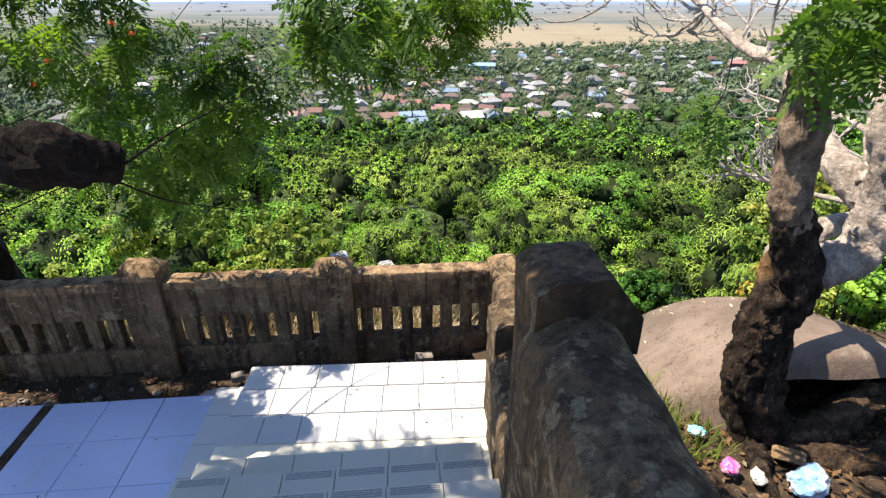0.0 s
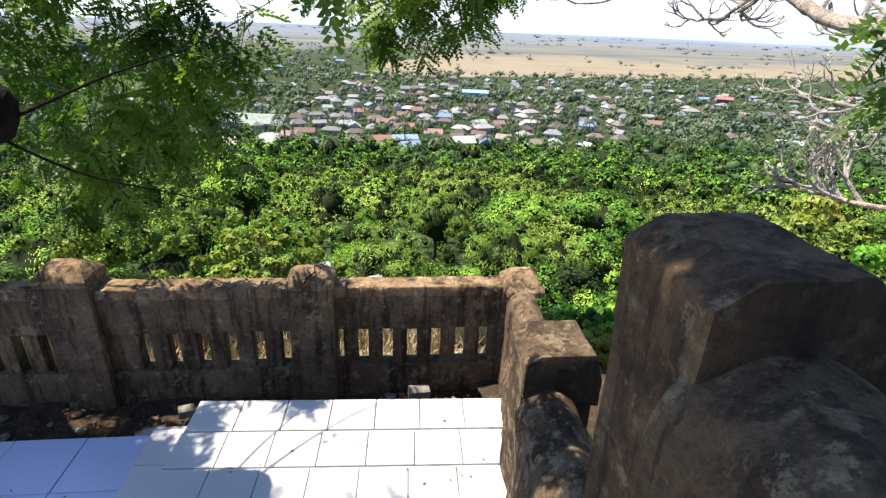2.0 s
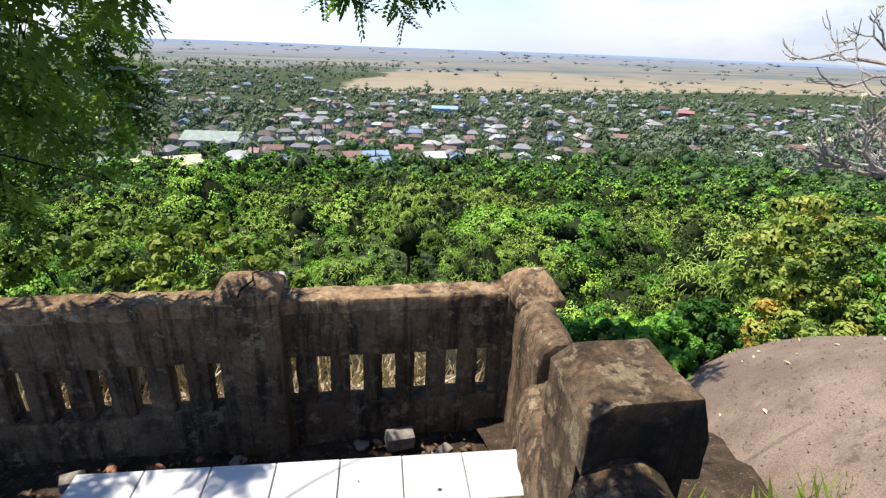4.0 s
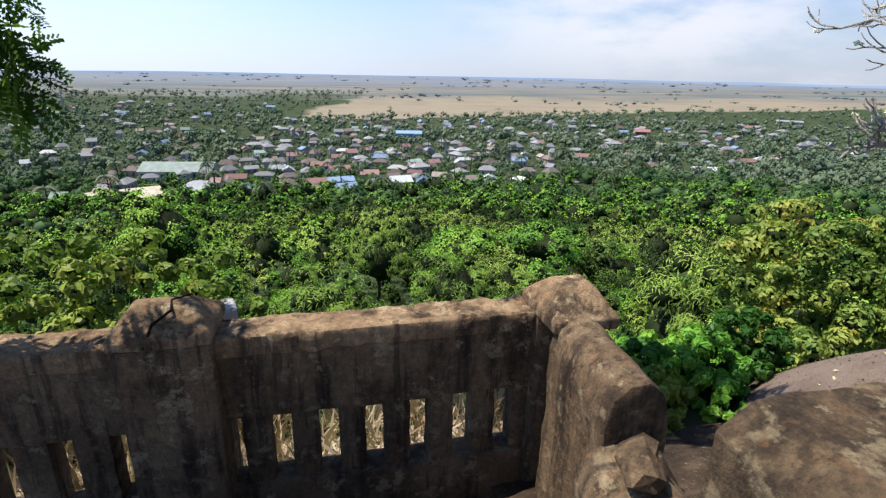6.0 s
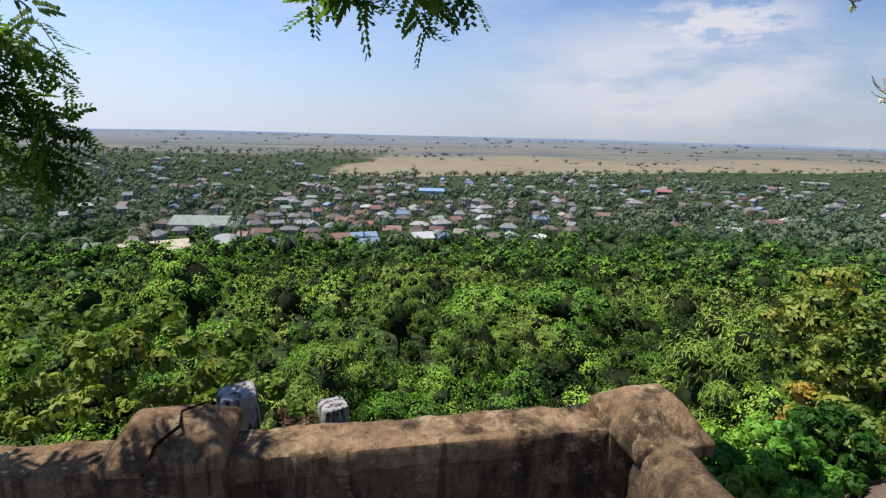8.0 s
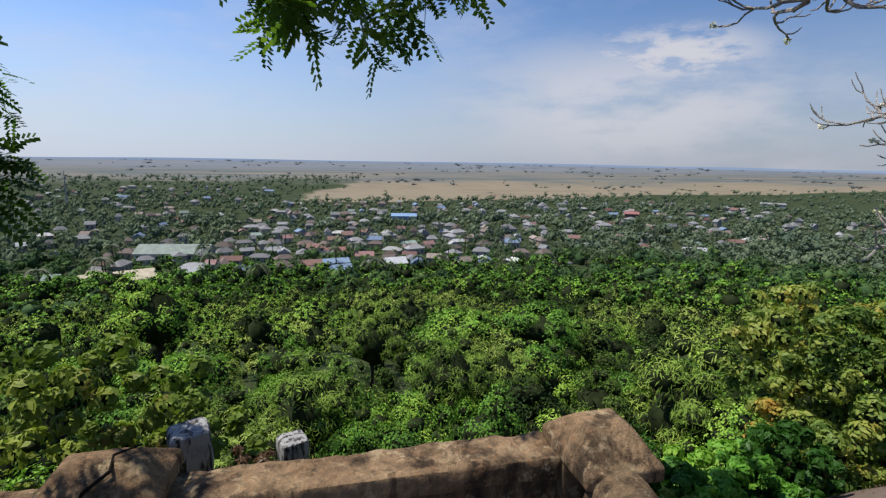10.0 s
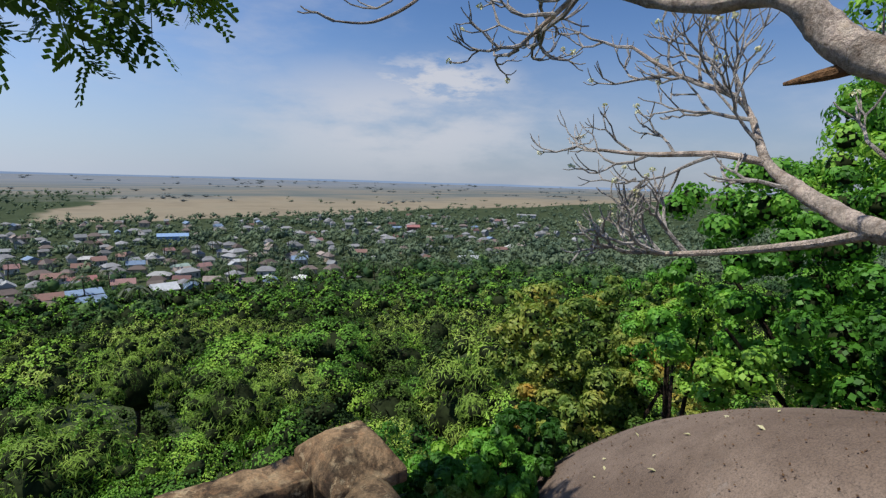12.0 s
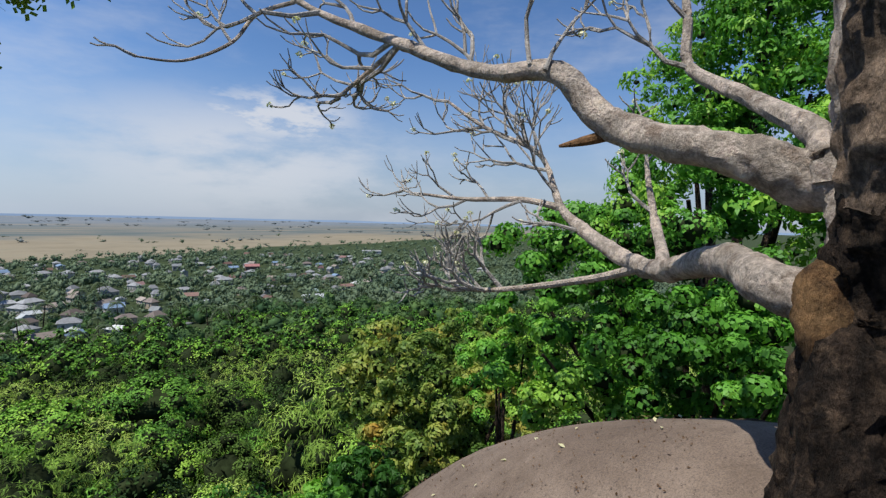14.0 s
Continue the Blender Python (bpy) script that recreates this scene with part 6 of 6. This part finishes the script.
bag("plastic_bag", (2.98, 2.47, 0.30), (0.30, 0.22, 0.16), ((0.18, 0.34, 0.52), (0.36, 0.40, 0.44)), 1, "crumpled blue and white plastic bag on the soil", "bag", 20)
bag("pink_wrapper", (2.60, 2.62, 0.285), (0.14, 0.12, 0.09), ((0.62, 0.10, 0.30), (0.55, 0.24, 0.36)), 2, "crumpled pink plastic wrapper on the soil", "wrapper", 50)
bag("cyan_packet", (2.58, 2.96, 0.24), (0.13, 0.09, 0.07), ((0.18, 0.52, 0.66), (0.5, 0.66, 0.7)), 3, "crumpled blue snack packet on the soil", "packet", -20)
bag("white_wrapper", (2.74, 2.55, 0.27), (0.14, 0.10, 0.06), ((0.42, 0.39, 0.37), (0.3, 0.27, 0.25)), 4, "dirty white plastic scrap on the soil", "wrapper", 70)
bag("green_packet", (2.25, 3.22, 0.16), (0.16, 0.11, 0.07), ((0.30, 0.48, 0.42), (0.6, 0.66, 0.62)), 5, "faded green packet on the soil", "packet", 10)
bag("white_wrapper", (2.12, 3.50, 0.09), (0.18, 0.12, 0.06), ((0.45, 0.43, 0.41), (0.32, 0.30, 0.27)), 6, "dirty white plastic sheet scrap on the soil", "wrapper", 0)
bag("white_wrapper", (2.30, 3.40, 0.10), (0.14, 0.08, 0.05), ((0.45, 0.43, 0.41), (0.34, 0.32, 0.3)), 8, "torn white wrapper on the soil", "wrapper", 35)
bm = bmesh.new()
box(bm, -0.09, -0.05, 0, 0.09, 0.05, 0.006)
worn(bm, 0.03, 0.004, 14)
o = part("cardboard_scrap", bm, plain_material("cardboard", (0.20, 0.13, 0.07), 0.9, 0.1, 0.3, 18), None, "torn brown cardboard scrap on the soil")
o.matrix_basis = pose(3.02, 2.68, 0.275, 14, -10, -40)
tagged(o, category="cardboard")
bm = bmesh.new()
box(bm, -0.10, -0.05, 0, 0.10, 0.05, 0.02)
worn(bm, 0.025, 0.006, 12)
k = Mat("red_white_packet", 0.4, 0.4)
k.colour(k.mix(k.span(k.noise(7, 2, 0.5), 0.46, 0.52), (0.36, 0.34, 0.33), (0.42, 0.09, 0.06)))
o = part("packet", bm, k.m, None, "flattened red and white packet on the earth")
o.matrix_basis = pose(-1.12, 4.45, -0.50, 5, 4, 28)
tagged(o, category="packet")

# fallen bricks and stones at the foot of the parapet
BRICK = plain_material("old_brick", (0.26, 0.12, 0.08), 0.95, 0.1, 0.3, 14, 0.5)
STONE = plain_material("grey_stone", (0.20, 0.175, 0.15), 0.95, 0.1, 0.35, 14, 0.5)
rnd = random.Random(3)
for k in range(46):
    x, y = rnd.uniform(-3.8, 1.35), rnd.uniform(4.32, 4.8)
    s = rnd.uniform(0.025, 0.075)
    rubble("stone", (x, y, -0.50), (s * rnd.uniform(1, 1.9), s * 1.2, s * 0.9), 20 + k * 0.37, STONE if k % 4 else BRICK, "small broken stone on the earth" if k % 4 else "chip of red brick on the earth", "stone", "stones at the parapet foot")
for x, y, z, w, d, h, turn in ((0.86, 4.74, -0.48, 0.17, 0.10, 0.10, 8), (1.12, 4.62, -0.48, 0.09, 0.07, 0.06, 40), (-0.92, 4.62, -0.47, 0.12, 0.08, 0.07, 20)):
    bm = bmesh.new()
    box(bm, -w / 2, -d / 2, 0, w / 2, d / 2, h)
    worn(bm, 0.03, 0.006, 11, 0.01, x)
    o = part("broken_block", bm, STONE, None, "broken masonry block leaning at the parapet", True)
    o.matrix_basis = pose(x, y, z, 6, 3, turn)
    tagged(o, category="block", group="broken blocks")

# leaf litter: small dry leaves over soil, boulder edge and tiles
g = np.random.default_rng(44)
n = 1500
at = np.stack([g.uniform(1.7, 4.2, n), g.uniform(1.6, 3.6, n), np.zeros(n)], 1)
at[:, 2] = 0.24 - 0.16 * np.maximum(0, at[:, 1] - 2.4) + 0.035
tagged(new("leaf_litter", mesh_of("leaf_litter", *leaf_quads(g, at, g.normal(size=(n, 3)) * 0.35 + np.array([0, 0, 1.0]), 0.055, 0.5), DRY)), "dry brown fallen leaves on the soil bank", "leaf litter", kind="stuff")
n = 900
at = np.stack([g.uniform(-5, 1.4, n), g.uniform(4.28, 4.86, n), np.full(n, -0.49)], 1)
tagged(new("leaf_litter", mesh_of("leaf_litter", *leaf_quads(g, at, g.normal(size=(n, 3)) * 0.35 + np.array([0, 0, 1.0]), 0.045, 0.5), DRY)), "dry fallen leaves along the parapet foot", "leaf litter", kind="stuff")
n = 60
at = np.stack([g.uniform(-4, 1.2, n), g.uniform(2.3, 4.2, n), np.zeros(n)], 1)
at[:, 2] = np.where(at[:, 0] < -1.0, -0.335, np.where((at[:, 0] > -0.6) & (at[:, 1] > 3.4), 0.006, -5))
at = at[at[:, 2] > -1]
tagged(new("leaf_litter", mesh_of("leaf_litter", *leaf_quads(g, at, g.normal(size=(len(at), 3)) * 0.1 + np.array([0, 0, 1.0]), 0.022, 0.5), DRY)), "few tiny dry leaves on the tiles", "leaf litter", kind="stuff")
n = 26
at = np.stack([g.uniform(2.2, 4.4, n), g.uniform(3.7, 5.2, n), np.zeros(n)], 1)
at[:, 2] = [boulder_height(x, y) + 0.012 for x, y, _ in at]
tagged(new("leaf_litter", mesh_of("leaf_litter", *leaf_quads(g, at, g.normal(size=(n, 3)) * 0.2 + np.array([0, 0, 1.0]), 0.045, 0.5), FLOWER)), "pale fallen petals on the boulder", "leaf litter", kind="stuff")
n = 900
at = np.stack([g.uniform(1.9, 4.8, n), g.uniform(3.5, 5.6, n), np.zeros(n)], 1)
at[:, 2] = [boulder_height(x, y) + 0.010 for x, y, _ in at]
tagged(new("leaf_litter", mesh_of("leaf_litter", *leaf_quads(g, at, g.normal(size=(n, 3)) * 0.5 + np.array([0, 0, 1.0]), 0.016, 0.6), DRY)), "crumbs of dry leaf and bark on the boulder", "leaf litter", kind="stuff")
# grass tufts beside the boulder
n = 1300
root = np.stack([g.uniform(1.72, 2.75, n), g.uniform(2.7, 3.6, n), np.zeros(n)], 1)
root[:, 2] = 0.24 - 0.16 * np.maximum(0, root[:, 1] - 2.4) - 0.01
tip = root + np.stack([g.normal(0, 0.05, n), g.normal(0, 0.05, n), g.uniform(0.06, 0.20, n)], 1)
off = np.stack([g.normal(0, 0.003, n), g.normal(0, 0.003, n), np.zeros(n)], 1)
mid = (root + tip) / 2 + np.array([0, 0, 0.02])
gvv = np.stack([root, mid + off, tip, mid - off], 1).reshape(-1, 3)
tagged(new("grass", mesh_of("grass", gvv, np.arange(4 * n).reshape(-1, 4), SCRUB)), "thin dry grass beside the boulder", "grass", kind="stuff")
# sunlit straw behind the parapet
n = 4200
root = np.stack([g.uniform(-3.0, 1.9, n), g.uniform(5.15, 6.05, n), np.zeros(n)], 1)
root[:, 2] = [max(ground_height(x, y), -0.9) + 0.01 for x, y, _ in root]
tip = root + np.stack([g.normal(0, 0.10, n), g.normal(0, 0.10, n), g.uniform(0.10, 0.34, n)], 1)
off = np.stack([g.normal(0, 0.006, n), g.normal(0, 0.006, n), np.zeros(n)], 1)
mid = (root + tip) / 2 + np.array([0, 0, 0.03])
tagged(new("straw", mesh_of("straw", np.stack([root, mid + off, tip, mid - off], 1).reshape(-1, 3), np.arange(4 * n).reshape(-1, 4), STRAW)), "dry sunlit straw and weeds behind the parapet", "dry grass", kind="stuff")
